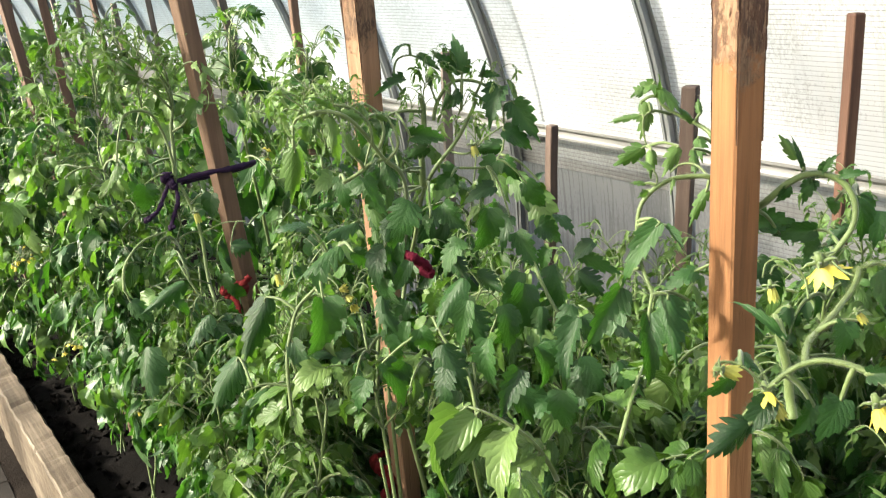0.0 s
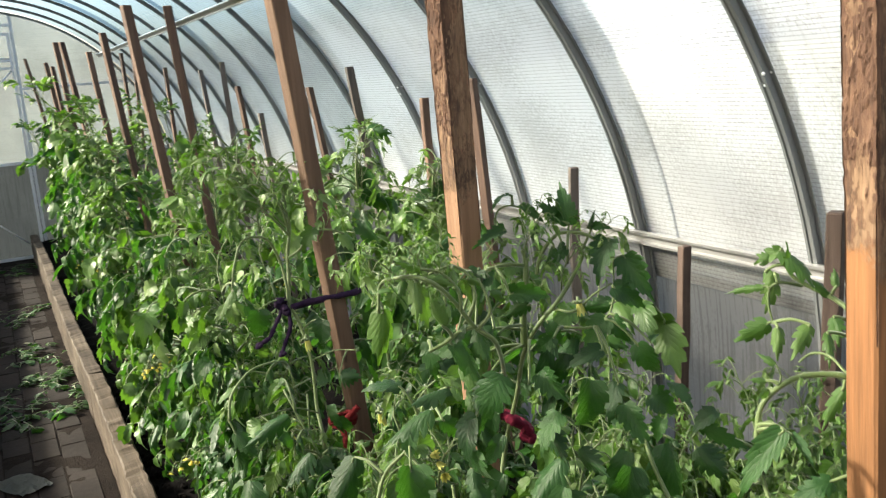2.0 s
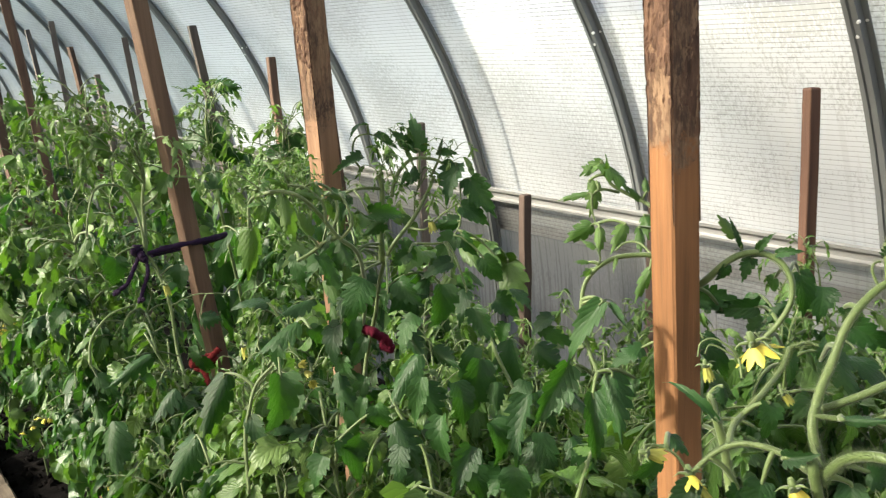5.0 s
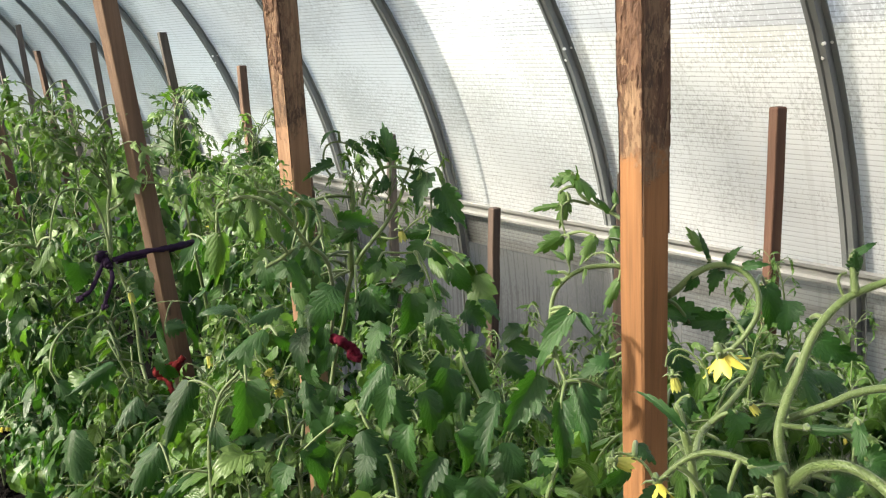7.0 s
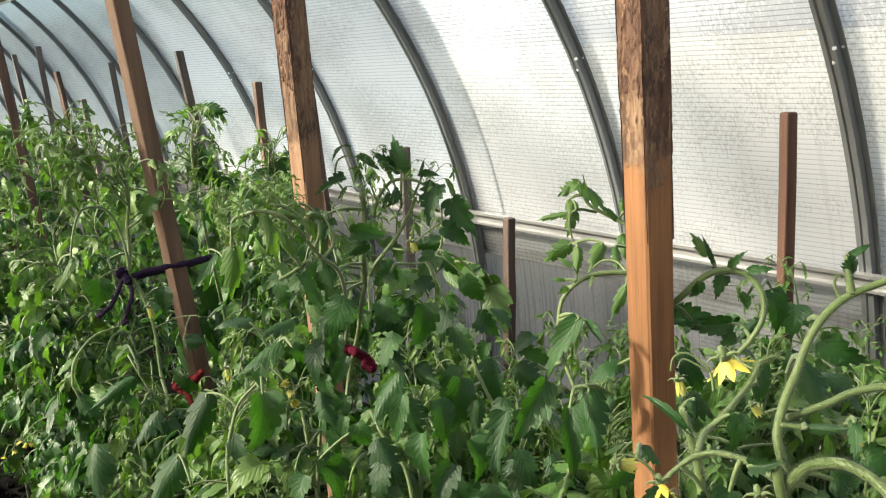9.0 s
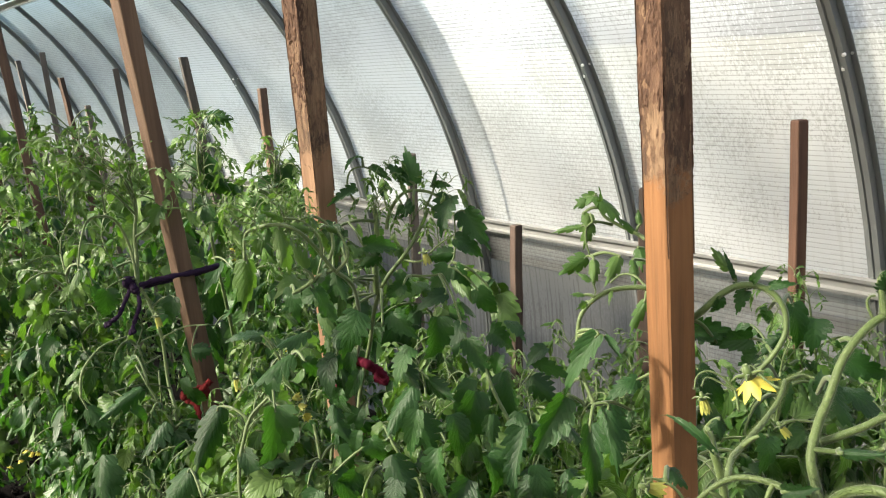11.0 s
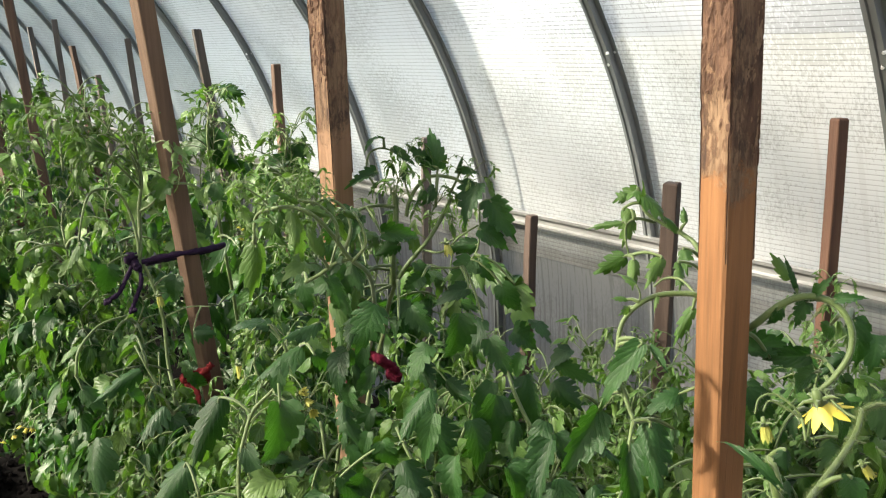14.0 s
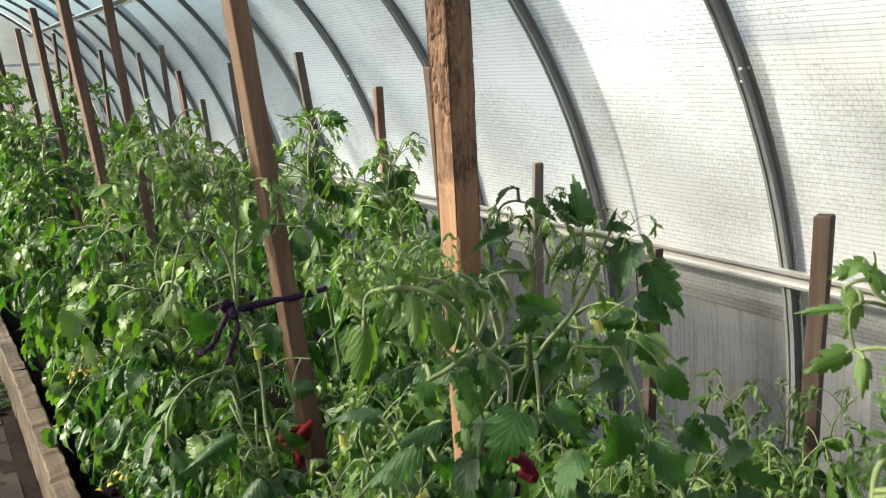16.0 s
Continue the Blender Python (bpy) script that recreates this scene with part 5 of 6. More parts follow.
stout(behind, [(0.681, 0.706, 1.502), (0.715, 0.742, 1.531), (0.737, 0.771, 1.552), (0.739, 0.787, 1.560), (0.730, 0.800, 1.568), (0.722, 0.811, 1.577), (0.720, 0.816, 1.589), (0.719, 0.818, 1.597)], 0.0050, 0.0022, 33, 600)
stout(behind, [(0.726, 0.805, 1.569), (0.709, 0.809, 1.574), (0.703, 0.814, 1.569), (0.701, 0.813, 1.557), (0.701, 0.809, 1.545)], 0.0026, 0.0016, 34, 240)
stout(behind, [(0.662, 0.713, 1.541), (0.665, 0.729, 1.548), (0.665, 0.743, 1.546), (0.659, 0.748, 1.540)], 0.0020, 0.0014, 35, 160)
stout(behind, [(0.686, 0.652, 1.549), (0.686, 0.654, 1.554), (0.685, 0.657, 1.559)], 0.0014, 0.0010, 37, 60)
stout(behind, [(0.612, 0.722, 1.540), (0.615, 0.722, 1.548), (0.614, 0.725, 1.555)], 0.0016, 0.0010, 36, 100)
blades(behind, [((0.719, 0.818, 1.595), (0.728, 0.792, 1.588), 0.020), ((0.720, 0.818, 1.595), (0.697, 0.825, 1.591), 0.009), ((0.707, 0.813, 1.581), (0.689, 0.809, 1.554), 0.016), ((0.702, 0.816, 1.571), (0.673, 0.830, 1.570), 0.007), ((0.713, 0.823, 1.587), (0.700, 0.820, 1.584), 0.011), ((0.699, 0.811, 1.545), (0.678, 0.814, 1.533), 0.015), ((0.696, 0.800, 1.545), (0.684, 0.793, 1.531), 0.010), ((0.711, 0.785, 1.547), (0.692, 0.787, 1.538), 0.012)], 41, YOUNG_BLADES)
blades(behind, [((0.715, 0.767, 1.556), (0.700, 0.766, 1.547), 0.013), ((0.696, 0.756, 1.551), (0.685, 0.749, 1.540), 0.009), ((0.721, 0.813, 1.582), (0.716, 0.806, 1.593), 0.008), ((0.710, 0.824, 1.580), (0.699, 0.817, 1.565), 0.009), ((0.614, 0.725, 1.555), (0.607, 0.721, 1.563), 0.005), ((0.609, 0.726, 1.540), (0.594, 0.727, 1.543), 0.006), ((0.609, 0.727, 1.545), (0.600, 0.723, 1.551), 0.004), ((0.626, 0.717, 1.547), (0.621, 0.707, 1.543), 0.004), ((0.659, 0.713, 1.533), (0.642, 0.709, 1.513), 0.010), ((0.741, 0.787, 1.569), (0.737, 0.780, 1.583), 0.008), ((0.738, 0.789, 1.562), (0.729, 0.789, 1.581), 0.008), ((0.685, 0.657, 1.559), (0.671, 0.666, 1.580), 0.009)], 42, YOUNG_BLADES)
blades(behind, [((0.603, 0.709, 1.521), (0.570, 0.712, 1.488), 0.016), ((0.595, 0.694, 1.473), (0.574, 0.674, 1.431), 0.023), ((0.575, 0.693, 1.464), (0.554, 0.671, 1.420), 0.014), ((0.601, 0.744, 1.464), (0.563, 0.739, 1.420), 0.022), ((0.596, 0.787, 1.427), (0.569, 0.767, 1.380), 0.026), ((0.618, 0.694, 1.462), (0.597, 0.688, 1.440), 0.019), ((0.656, 0.718, 1.469), (0.633, 0.726, 1.463), 0.014), ((0.605, 0.706, 1.519), (0.599, 0.691, 1.507), 0.006)], 43)
blades(behind, [((0.686, 0.653, 1.552), (0.678, 0.654, 1.569), 0.004), ((0.692, 0.644, 1.550), (0.692, 0.628, 1.560), 0.007), ((0.698, 0.634, 1.548), (0.697, 0.620, 1.559), 0.008), ((0.694, 0.640, 1.548), (0.681, 0.644, 1.557), 0.006), ((0.678, 0.660, 1.541), (0.668, 0.650, 1.528), 0.010), ((0.697, 0.652, 1.543), (0.682, 0.650, 1.531), 0.011), ((0.711, 0.642, 1.527), (0.696, 0.641, 1.519), 0.012), ((0.682, 0.690, 1.506), (0.691, 0.664, 1.513), 0.016)], 44)
blades(behind, [((0.708, 0.653, 1.503), (0.681, 0.673, 1.505), 0.015), ((0.692, 0.674, 1.500), (0.682, 0.665, 1.493), 0.006), ((0.715, 0.653, 1.489), (0.694, 0.663, 1.485), 0.018), ((0.704, 0.625, 1.512), (0.688, 0.625, 1.501), 0.010), ((0.753, 0.650, 1.521), (0.741, 0.631, 1.488), 0.020), ((0.792, 0.653, 1.499), (0.784, 0.633, 1.477), 0.024), ((0.686, 0.688, 1.478), (0.683, 0.659, 1.455), 0.020), ((0.718, 0.639, 1.473), (0.711, 0.616, 1.455), 0.020), ((0.811, 0.643, 1.468), (0.810, 0.613, 1.452), 0.022), ((0.765, 0.635, 1.462), (0.758, 0.606, 1.435), 0.024), ((0.804, 0.638, 1.442), (0.807, 0.601, 1.432), 0.020)], 45)

for k, (at, az, tilt, sc) in enumerate(zip(((0.549, 0.763, 1.310), (0.594, 0.739, 1.333), (0.522, 0.777, 1.299)), (150, 20, 230), (-30, -20, -25), (0.75, 0.7, 0.7))):
    hang(behind, YOUNG[k], at, az, tilt, sc)

centre = tagged(new("tomato_plant"), "tomato plant with curling tops tied with maroon cloth", "tomato plant", PATHSIDE)
centre.location = (0.68, 1.06, SOIL_Z)
stout(centre, [(0.68, 1.06, SOIL_Z - 0.02), (0.66, 1.05, 0.8)] + [(0.586, 1.051, 1.262), (0.613, 1.086, 1.308), (0.638, 1.107, 1.361), (0.644, 1.089, 1.417), (0.633, 1.053, 1.471), (0.637, 1.034, 1.502), (0.661, 1.026, 1.529), (0.682, 1.028, 1.552), (0.690, 1.026, 1.568)], 0.0056, 0.0038, 51, 500)
stout(centre, [(0.631, 1.046, 1.485), (0.629, 1.042, 1.510), (0.631, 1.045, 1.527), (0.636, 1.045, 1.543), (0.639, 1.048, 1.566), (0.638, 1.050, 1.575)], 0.0076, 0.0050, 52, 500)
stout(centre, [(0.646, 1.041, 1.551), (0.650, 1.041, 1.565), (0.658, 1.038, 1.579), (0.669, 1.032, 1.588), (0.684, 1.021, 1.587), (0.693, 1.013, 1.581), (0.697, 1.009, 1.571)], 0.0042, 0.0028, 53, 350)
stout(centre, [(0.643, 1.032, 1.505), (0.656, 1.010, 1.505), (0.672, 0.999, 1.504), (0.681, 0.993, 1.508), (0.690, 0.989, 1.519), (0.695, 0.990, 1.536), (0.704, 1.001, 1.560)], 0.0028, 0.0016, 54, 200)
stout(centre, [(0.655, 1.027, 1.519), (0.664, 1.009, 1.519), (0.680, 1.001, 1.533), (0.695, 0.992, 1.543)], 0.0026, 0.0016, 55, 180)
stout(centre, [(0.639, 1.047, 1.560), (0.620, 1.048, 1.564), (0.602, 1.047, 1.564), (0.587, 1.043, 1.561)], 0.0036, 0.0024, 56, 220)
stout(centre, [(0.625, 1.059, 1.579), (0.619, 1.065, 1.595), (0.623, 1.065, 1.612), (0.635, 1.058, 1.616), (0.648, 1.049, 1.607), (0.651, 1.045, 1.594)], 0.0024, 0.0014, 57, 220)
stout(centre, [(0.687, 1.028, 1.567), (0.696, 1.024, 1.585), (0.699, 1.024, 1.596)], 0.0030, 0.0016, 58, 120)
stout(centre, [(0.652, 1.039, 1.565), (0.649, 1.045, 1.583), (0.655, 1.042, 1.594)], 0.0024, 0.0014, 59, 120)
stout(centre, [(0.676, 1.034, 1.557), (0.679, 1.036, 1.580), (0.681, 1.036, 1.594)], 0.0030, 0.0020, 60, 120)
blades(centre, [((0.682, 1.036, 1.593), (0.672, 1.035, 1.627), 0.022), ((0.676, 1.041, 1.597), (0.663, 1.039, 1.610), 0.014), ((0.698, 1.024, 1.591), (0.705, 1.007, 1.598), 0.009), ((0.695, 1.026, 1.590), (0.693, 1.017, 1.603), 0.008), ((0.704, 1.005, 1.581), (0.683, 1.002, 1.551), 0.027), ((0.712, 0.996, 1.565), (0.723, 0.967, 1.535), 0.024), ((0.694, 0.991, 1.540), (0.719, 0.955, 1.526), 0.021), ((0.608, 1.027, 1.543), (0.635, 0.996, 1.537), 0.016), ((0.692, 0.989, 1.525), (0.659, 0.999, 1.516), 0.015), ((0.686, 0.990, 1.512), (0.664, 0.988, 1.489), 0.025), ((0.691, 0.987, 1.513), (0.686, 0.972, 1.492), 0.016)], 61)
blades(centre, [((0.642, 1.022, 1.511), (0.637, 1.005, 1.484), 0.014), ((0.667, 0.973, 1.491), (0.635, 0.983, 1.489), 0.017), ((0.703, 0.970, 1.489), (0.700, 0.948, 1.456), 0.022), ((0.622, 1.052, 1.596), (0.596, 1.053, 1.581), 0.014), ((0.649, 1.047, 1.600), (0.643, 1.036, 1.584), 0.012), ((0.635, 1.059, 1.625), (0.611, 1.063, 1.635), 0.008), ((0.641, 1.054, 1.616), (0.646, 1.037, 1.604), 0.009), ((0.663, 1.023, 1.583), (0.647, 1.019, 1.567), 0.009), ((0.667, 1.019, 1.577), (0.653, 1.012, 1.556), 0.008), ((0.657, 1.026, 1.578), (0.640, 1.022, 1.557), 0.008), ((0.713, 0.963, 1.490), (0.717, 0.948, 1.497), 0.008)], 62)
blades(centre, [((0.533, 0.921, 1.513), (0.509, 0.912, 1.480), 0.027), ((0.615, 0.920, 1.489), (0.605, 0.895, 1.437), 0.027), ((0.577, 0.913, 1.434), (0.540, 0.906, 1.394), 0.024), ((0.632, 0.893, 1.419), (0.599, 0.867, 1.348), 0.033), ((0.682, 0.908, 1.421), (0.678, 0.875, 1.377), 0.029), ((0.644, 0.912, 1.422), (0.613, 0.910, 1.396), 0.018), ((0.561, 0.818, 1.383), (0.530, 0.812, 1.358), 0.020), ((0.535, 0.893, 1.388), (0.536, 0.856, 1.348), 0.030), ((0.630, 0.812, 1.372), (0.609, 0.798, 1.345), 0.028)], 63)
blades(centre, [((0.582, 1.039, 1.529), (0.592, 1.016, 1.508), 0.017), ((0.621, 1.016, 1.532), (0.595, 1.018, 1.525), 0.014), ((0.620, 1.144, 1.584), (0.593, 1.146, 1.575), 0.016), ((0.552, 1.006, 1.517), (0.525, 1.006, 1.506), 0.022), ((0.599, 0.969, 1.487), (0.607, 0.945, 1.468), 0.022), ((0.595, 0.937, 1.461), (0.568, 0.937, 1.446), 0.023), ((0.692, 0.940, 1.451), (0.704, 0.911, 1.442), 0.023), ((0.661, 0.937, 1.452), (0.664, 0.908, 1.418), 0.024), ((0.574, 0.904, 1.410), (0.576, 0.875, 1.381), 0.026), ((0.552, 0.959, 1.445), (0.526, 0.950, 1.416), 0.015), ((0.614, 0.835, 1.387), (0.588, 0.827, 1.362), 0.025)], 64)
blades(centre, [((0.578, 1.027, 1.571), (0.559, 1.022, 1.551), 0.017), ((0.584, 1.022, 1.564), (0.566, 1.015, 1.538), 0.014), ((0.539, 1.001, 1.566), (0.542, 0.984, 1.549), 0.012), ((0.558, 1.004, 1.524), (0.541, 0.994, 1.494), 0.020), ((0.572, 0.997, 1.526), (0.552, 0.991, 1.504), 0.016), ((0.536, 0.993, 1.522), (0.536, 0.971, 1.489), 0.018), ((0.559, 0.991, 1.480), (0.532, 0.985, 1.454), 0.022), ((0.569, 1.027, 1.459), (0.571, 1.002, 1.427), 0.017), ((0.541, 0.992, 1.451), (0.518, 0.984, 1.430), 0.019)], 65)
blades(centre, [((0.564, 1.046, 1.566), (0.565, 1.028, 1.538), 0.012), ((0.576, 1.023, 1.550), (0.552, 1.018, 1.518), 0.015), ((0.572, 1.058, 1.537), (0.577, 1.037, 1.509), 0.017), ((0.589, 1.045, 1.521), (0.563, 1.041, 1.495), 0.017), ((0.553, 1.029, 1.517), (0.558, 1.006, 1.486), 0.015), ((0.576, 1.023, 1.500), (0.549, 1.017, 1.469), 0.015), ((0.555, 1.031, 1.487), (0.560, 1.005, 1.452), 0.015), ((0.564, 1.000, 1.478), (0.542, 0.993, 1.456), 0.016), ((0.556, 1.022, 1.460), (0.556, 1.001, 1.434), 0.014)], 68, YOUNG_BLADES, 0.3)
blades(centre, [((0.569, 1.000, 1.452), (0.544, 0.993, 1.427), 0.015), ((0.547, 1.007, 1.437), (0.548, 0.984, 1.411), 0.017), ((0.566, 1.004, 1.424), (0.541, 0.994, 1.396), 0.013), ((0.563, 1.032, 1.401), (0.565, 1.009, 1.378), 0.017), ((0.574, 1.008, 1.387), (0.550, 1.001, 1.368), 0.018), ((0.540, 0.991, 1.387), (0.541, 0.965, 1.361), 0.013), ((0.551, 0.970, 1.382), (0.524, 0.962, 1.361), 0.014), ((0.534, 0.974, 1.372), (0.530, 0.950, 1.344), 0.013)], 69, BLADES, 0.3)
blades(centre, [((0.583, 1.054, 1.546), (0.566, 1.045, 1.516), 0.014), ((0.565, 1.050, 1.537), (0.565, 1.032, 1.508), 0.014), ((0.572, 1.031, 1.520), (0.553, 1.024, 1.499), 0.014), ((0.573, 1.059, 1.496), (0.570, 1.040, 1.466), 0.016), ((0.562, 1.018, 1.496), (0.545, 1.008, 1.470), 0.015), ((0.573, 1.053, 1.474), (0.566, 1.035, 1.444), 0.014), ((0.573, 1.026, 1.465), (0.553, 1.017, 1.441), 0.014), ((0.566, 1.048, 1.446), (0.566, 1.028, 1.424), 0.016), ((0.557, 1.004, 1.444), (0.542, 0.991, 1.421), 0.013), ((0.545, 1.004, 1.424), (0.541, 0.984, 1.402), 0.016), ((0.569, 1.019, 1.406), (0.548, 1.007, 1.379), 0.014), ((0.547, 1.005, 1.400), (0.541, 0.984, 1.373), 0.017), ((0.559, 0.999, 1.376), (0.540, 0.987, 1.353), 0.014), ((0.554, 1.019, 1.359), (0.553, 0.997, 1.339), 0.015)], 70, BLADES, 0.25)
blades(centre, [((0.572, 0.998, 1.389), (0.544, 0.988, 1.360), 0.019), ((0.540, 0.982, 1.425), (0.520, 0.968, 1.396), 0.022), ((0.544, 0.938, 1.387), (0.542, 0.914, 1.362), 0.021), ((0.534, 0.952, 1.352), (0.508, 0.940, 1.327), 0.022), ((0.590, 0.949, 1.449), (0.586, 0.928, 1.422), 0.019), ((0.606, 0.929, 1.428), (0.613, 0.904, 1.411), 0.016), ((0.638, 0.878, 1.399), (0.632, 0.856, 1.375), 0.019), ((0.599, 0.989, 1.472), (0.579, 0.981, 1.450), 0.015), ((0.635, 1.000, 1.503), (0.611, 0.997, 1.485), 0.014), ((0.672, 0.959, 1.463), (0.652, 0.953, 1.439), 0.017), ((0.719, 0.945, 1.456), (0.728, 0.921, 1.447), 0.013)], 66)
blades(centre, [((0.565, 0.890, 1.422), (0.542, 0.877, 1.391), 0.022), ((0.588, 0.871, 1.416), (0.587, 0.841, 1.384), 0.023), ((0.565, 0.863, 1.394), (0.536, 0.853, 1.365), 0.024), ((0.590, 0.829, 1.391), (0.588, 0.798, 1.362), 0.023), ((0.646, 0.847, 1.407), (0.617, 0.839, 1.374), 0.023), ((0.630, 0.813, 1.374), (0.626, 0.785, 1.349), 0.023), ((0.558, 0.828, 1.372), (0.554, 0.802, 1.348), 0.024), ((0.588, 0.798, 1.362), (0.563, 0.791, 1.344), 0.024), ((0.534, 0.884, 1.370), (0.504, 0.876, 1.347), 0.024)], 71)
blades(centre, [((0.782, 0.954, 1.409), (0.758, 0.956, 1.396), 0.018), ((0.768, 0.962, 1.398), (0.781, 0.928, 1.384), 0.018), ((0.726, 0.964, 1.413), (0.710, 0.955, 1.395), 0.014), ((0.724, 0.918, 1.401), (0.721, 0.891, 1.373), 0.023), ((0.707, 0.861, 1.374), (0.710, 0.834, 1.359), 0.022), ((0.663, 0.852, 1.389), (0.664, 0.816, 1.357), 0.023), ((0.648, 0.793, 1.370), (0.645, 0.764, 1.345), 0.025), ((0.608, 0.837, 1.335), (0.581, 0.836, 1.324), 0.026)], 67)
for k, (at, az, tilt, sc) in enumerate(zip([(0.638, 1.048, 1.559), (0.698, 1.021, 1.570), (0.650, 1.045, 1.591), (0.673, 1.042, 1.530)], (20, 300, 100, 250), (0, 10, 15, -10), (0.24, 0.18, 0.15, 0.22))):
    crown(centre, at, az, tilt, sc, k)
single_flower(centre, (0.668, 1.007, 1.527), (0.1, -0.2, -0.95), 0.018, 0.3, 31)

arching = tagged(new("tomato_plant"), "tomato plant with pale arching leaf stalks beside a tan stake", "tomato plant", PATHSIDE)
arching.location = (0.56, 1.00, SOIL_Z)
stout(arching, [(0.56, 1.00, SOIL_Z - 0.02), (0.56, 1.01, 0.8)] + [(0.598, 1.095, 1.309), (0.619, 1.091, 1.383), (0.598, 1.031, 1.452), (0.553, 0.959, 1.522), (0.526, 0.946, 1.547), (0.512, 0.947, 1.568), (0.497, 0.947, 1.585), (0.485, 0.954, 1.592), (0.475, 0.970, 1.591), (0.470, 0.993, 1.582), (0.465, 0.991, 1.560)], 0.0048, 0.0026, 71, 600)
stout(arching, [(0.492, 0.960, 1.530), (0.503, 0.956, 1.535), (0.515, 0.951, 1.543), (0.526, 0.946, 1.547)], 0.0030, 0.0040, 72, 300)
stout(arching, [(0.515, 0.944, 1.561), (0.515, 0.947, 1.578), (0.505, 0.956, 1.592), (0.492, 0.963, 1.596)], 0.0032, 0.0020, 73, 250)
stout(arching, [(0.522, 0.949, 1.551), (0.530, 0.949, 1.568), (0.533, 0.962, 1.584), (0.523, 0.969, 1.592), (0.512, 0.974, 1.590)], 0.0034, 0.0020, 74, 250)
stout(arching, [(0.528, 0.945, 1.544), (0.538, 0.941, 1.556), (0.538, 0.944, 1.570), (0.539, 0.958, 1.581)], 0.0032, 0.0020, 75, 250)
stout(arching, [(0.462, 1.059, 1.279), (0.473, 1.079, 1.328), (0.486, 1.087, 1.358), (0.498, 1.090, 1.378), (0.517, 1.079, 1.400), (0.522, 1.074, 1.424), (0.528, 1.045, 1.447)], 0.0040, 0.0030, 76, 200)
stout(arching, [(0.468, 1.070, 1.306), (0.448, 1.081, 1.311), (0.427, 1.087, 1.308)], 0.0026, 0.0018, 77, 0)
stout(arching, [(0.568, 0.890, 1.307), (0.573, 0.904, 1.334), (0.572, 0.915, 1.352), (0.565, 0.930, 1.372), (0.567, 0.950, 1.388)], 0.0040, 0.0030, 78, 200)
stout(arching, [(0.665, 0.863, 1.363), (0.662, 0.875, 1.377), (0.663, 0.903, 1.407), (0.668, 0.925, 1.433), (0.664, 0.933, 1.446)], 0.0038, 0.0030, 79, 200)
stout(arching, [(0.536, 1.018, 1.268), (0.553, 1.036, 1.317), (0.564, 1.045, 1.348), (0.573, 1.050, 1.369)], 0.0044, 0.0036, 80, 200)
blades(arching, [((0.501, 0.949, 1.551), (0.484, 0.950, 1.570), 0.013), ((0.483, 0.955, 1.591), (0.470, 0.945, 1.566), 0.014), ((0.479, 0.968, 1.589), (0.462, 0.962, 1.574), 0.011), ((0.491, 0.951, 1.590), (0.501, 0.932, 1.580), 0.010), ((0.483, 1.026, 1.553), (0.477, 1.005, 1.500), 0.021), ((0.497, 0.980, 1.577), (0.498, 0.961, 1.544), 0.017), ((0.505, 0.956, 1.592), (0.488, 0.951, 1.584), 0.008), ((0.518, 0.960, 1.593), (0.519, 0.945, 1.578), 0.007), ((0.527, 0.953, 1.584), (0.534, 0.937, 1.577), 0.006), ((0.492, 0.963, 1.596), (0.479, 0.960, 1.606), 0.008)], 81, YOUNG_BLADES)
blades(arching, [((0.513, 0.961, 1.531), (0.523, 0.940, 1.518), 0.018), ((0.505, 0.988, 1.529), (0.490, 0.975, 1.498), 0.017), ((0.520, 0.950, 1.550), (0.503, 0.943, 1.531), 0.010), ((0.533, 0.953, 1.544), (0.533, 0.934, 1.517), 0.012), ((0.529, 1.007, 1.478), (0.487, 1.017, 1.479), 0.018), ((0.528, 1.045, 1.447), (0.480, 1.049, 1.429), 0.023), ((0.515, 1.078, 1.460), (0.485, 1.085, 1.477), 0.020), ((0.519, 1.004, 1.453), (0.537, 0.975, 1.434), 0.018), ((0.518, 1.065, 1.427), (0.493, 1.056, 1.401), 0.020)], 82)
blades(arching, [((0.479, 1.124, 1.384), (0.436, 1.105, 1.328), 0.033), ((0.438, 1.117, 1.331), (0.400, 1.098, 1.290), 0.028), ((0.501, 1.040, 1.401), (0.478, 1.014, 1.345), 0.035), ((0.522, 1.026, 1.340), (0.469, 1.029, 1.320), 0.017), ((0.547, 0.990, 1.455), (0.525, 0.978, 1.424), 0.022), ((0.525, 1.051, 1.370), (0.503, 1.042, 1.352), 0.017), ((0.483, 1.084, 1.348), (0.486, 1.057, 1.319), 0.021), ((0.517, 0.962, 1.354), (0.526, 0.931, 1.329), 0.027), ((0.508, 0.981, 1.333), (0.478, 0.973, 1.313), 0.028)], 83)
for k, (at, az, tilt, sc) in enumerate(zip([(0.483, 0.988, 1.585), (0.499, 0.968, 1.580), (0.514, 0.968, 1.561), (0.512, 0.972, 1.578), (0.527, 1.049, 1.543), (0.542, 1.148, 1.514)], (150, 20, 280, 90, 40, 310), (30, 0, 10, 0, 0, 0), (0.22, 0.2, 0.2, 0.18, 0.28, 0.28))):
    crown(arching, at, az, tilt, sc, k + 3)
for k, at in enumerate([(0.524, 1.059, 1.386), (0.534, 1.055, 1.390), (0.527, 1.054, 1.377), (0.537, 1.049, 1.379), (0.530, 1.059, 1.395)]):
    single_flower(arching, at, (0.3 * math.sin(2 * k), -0.4, -0.6 + 0.2 * k), 0.014, 0.5, 40 + k)

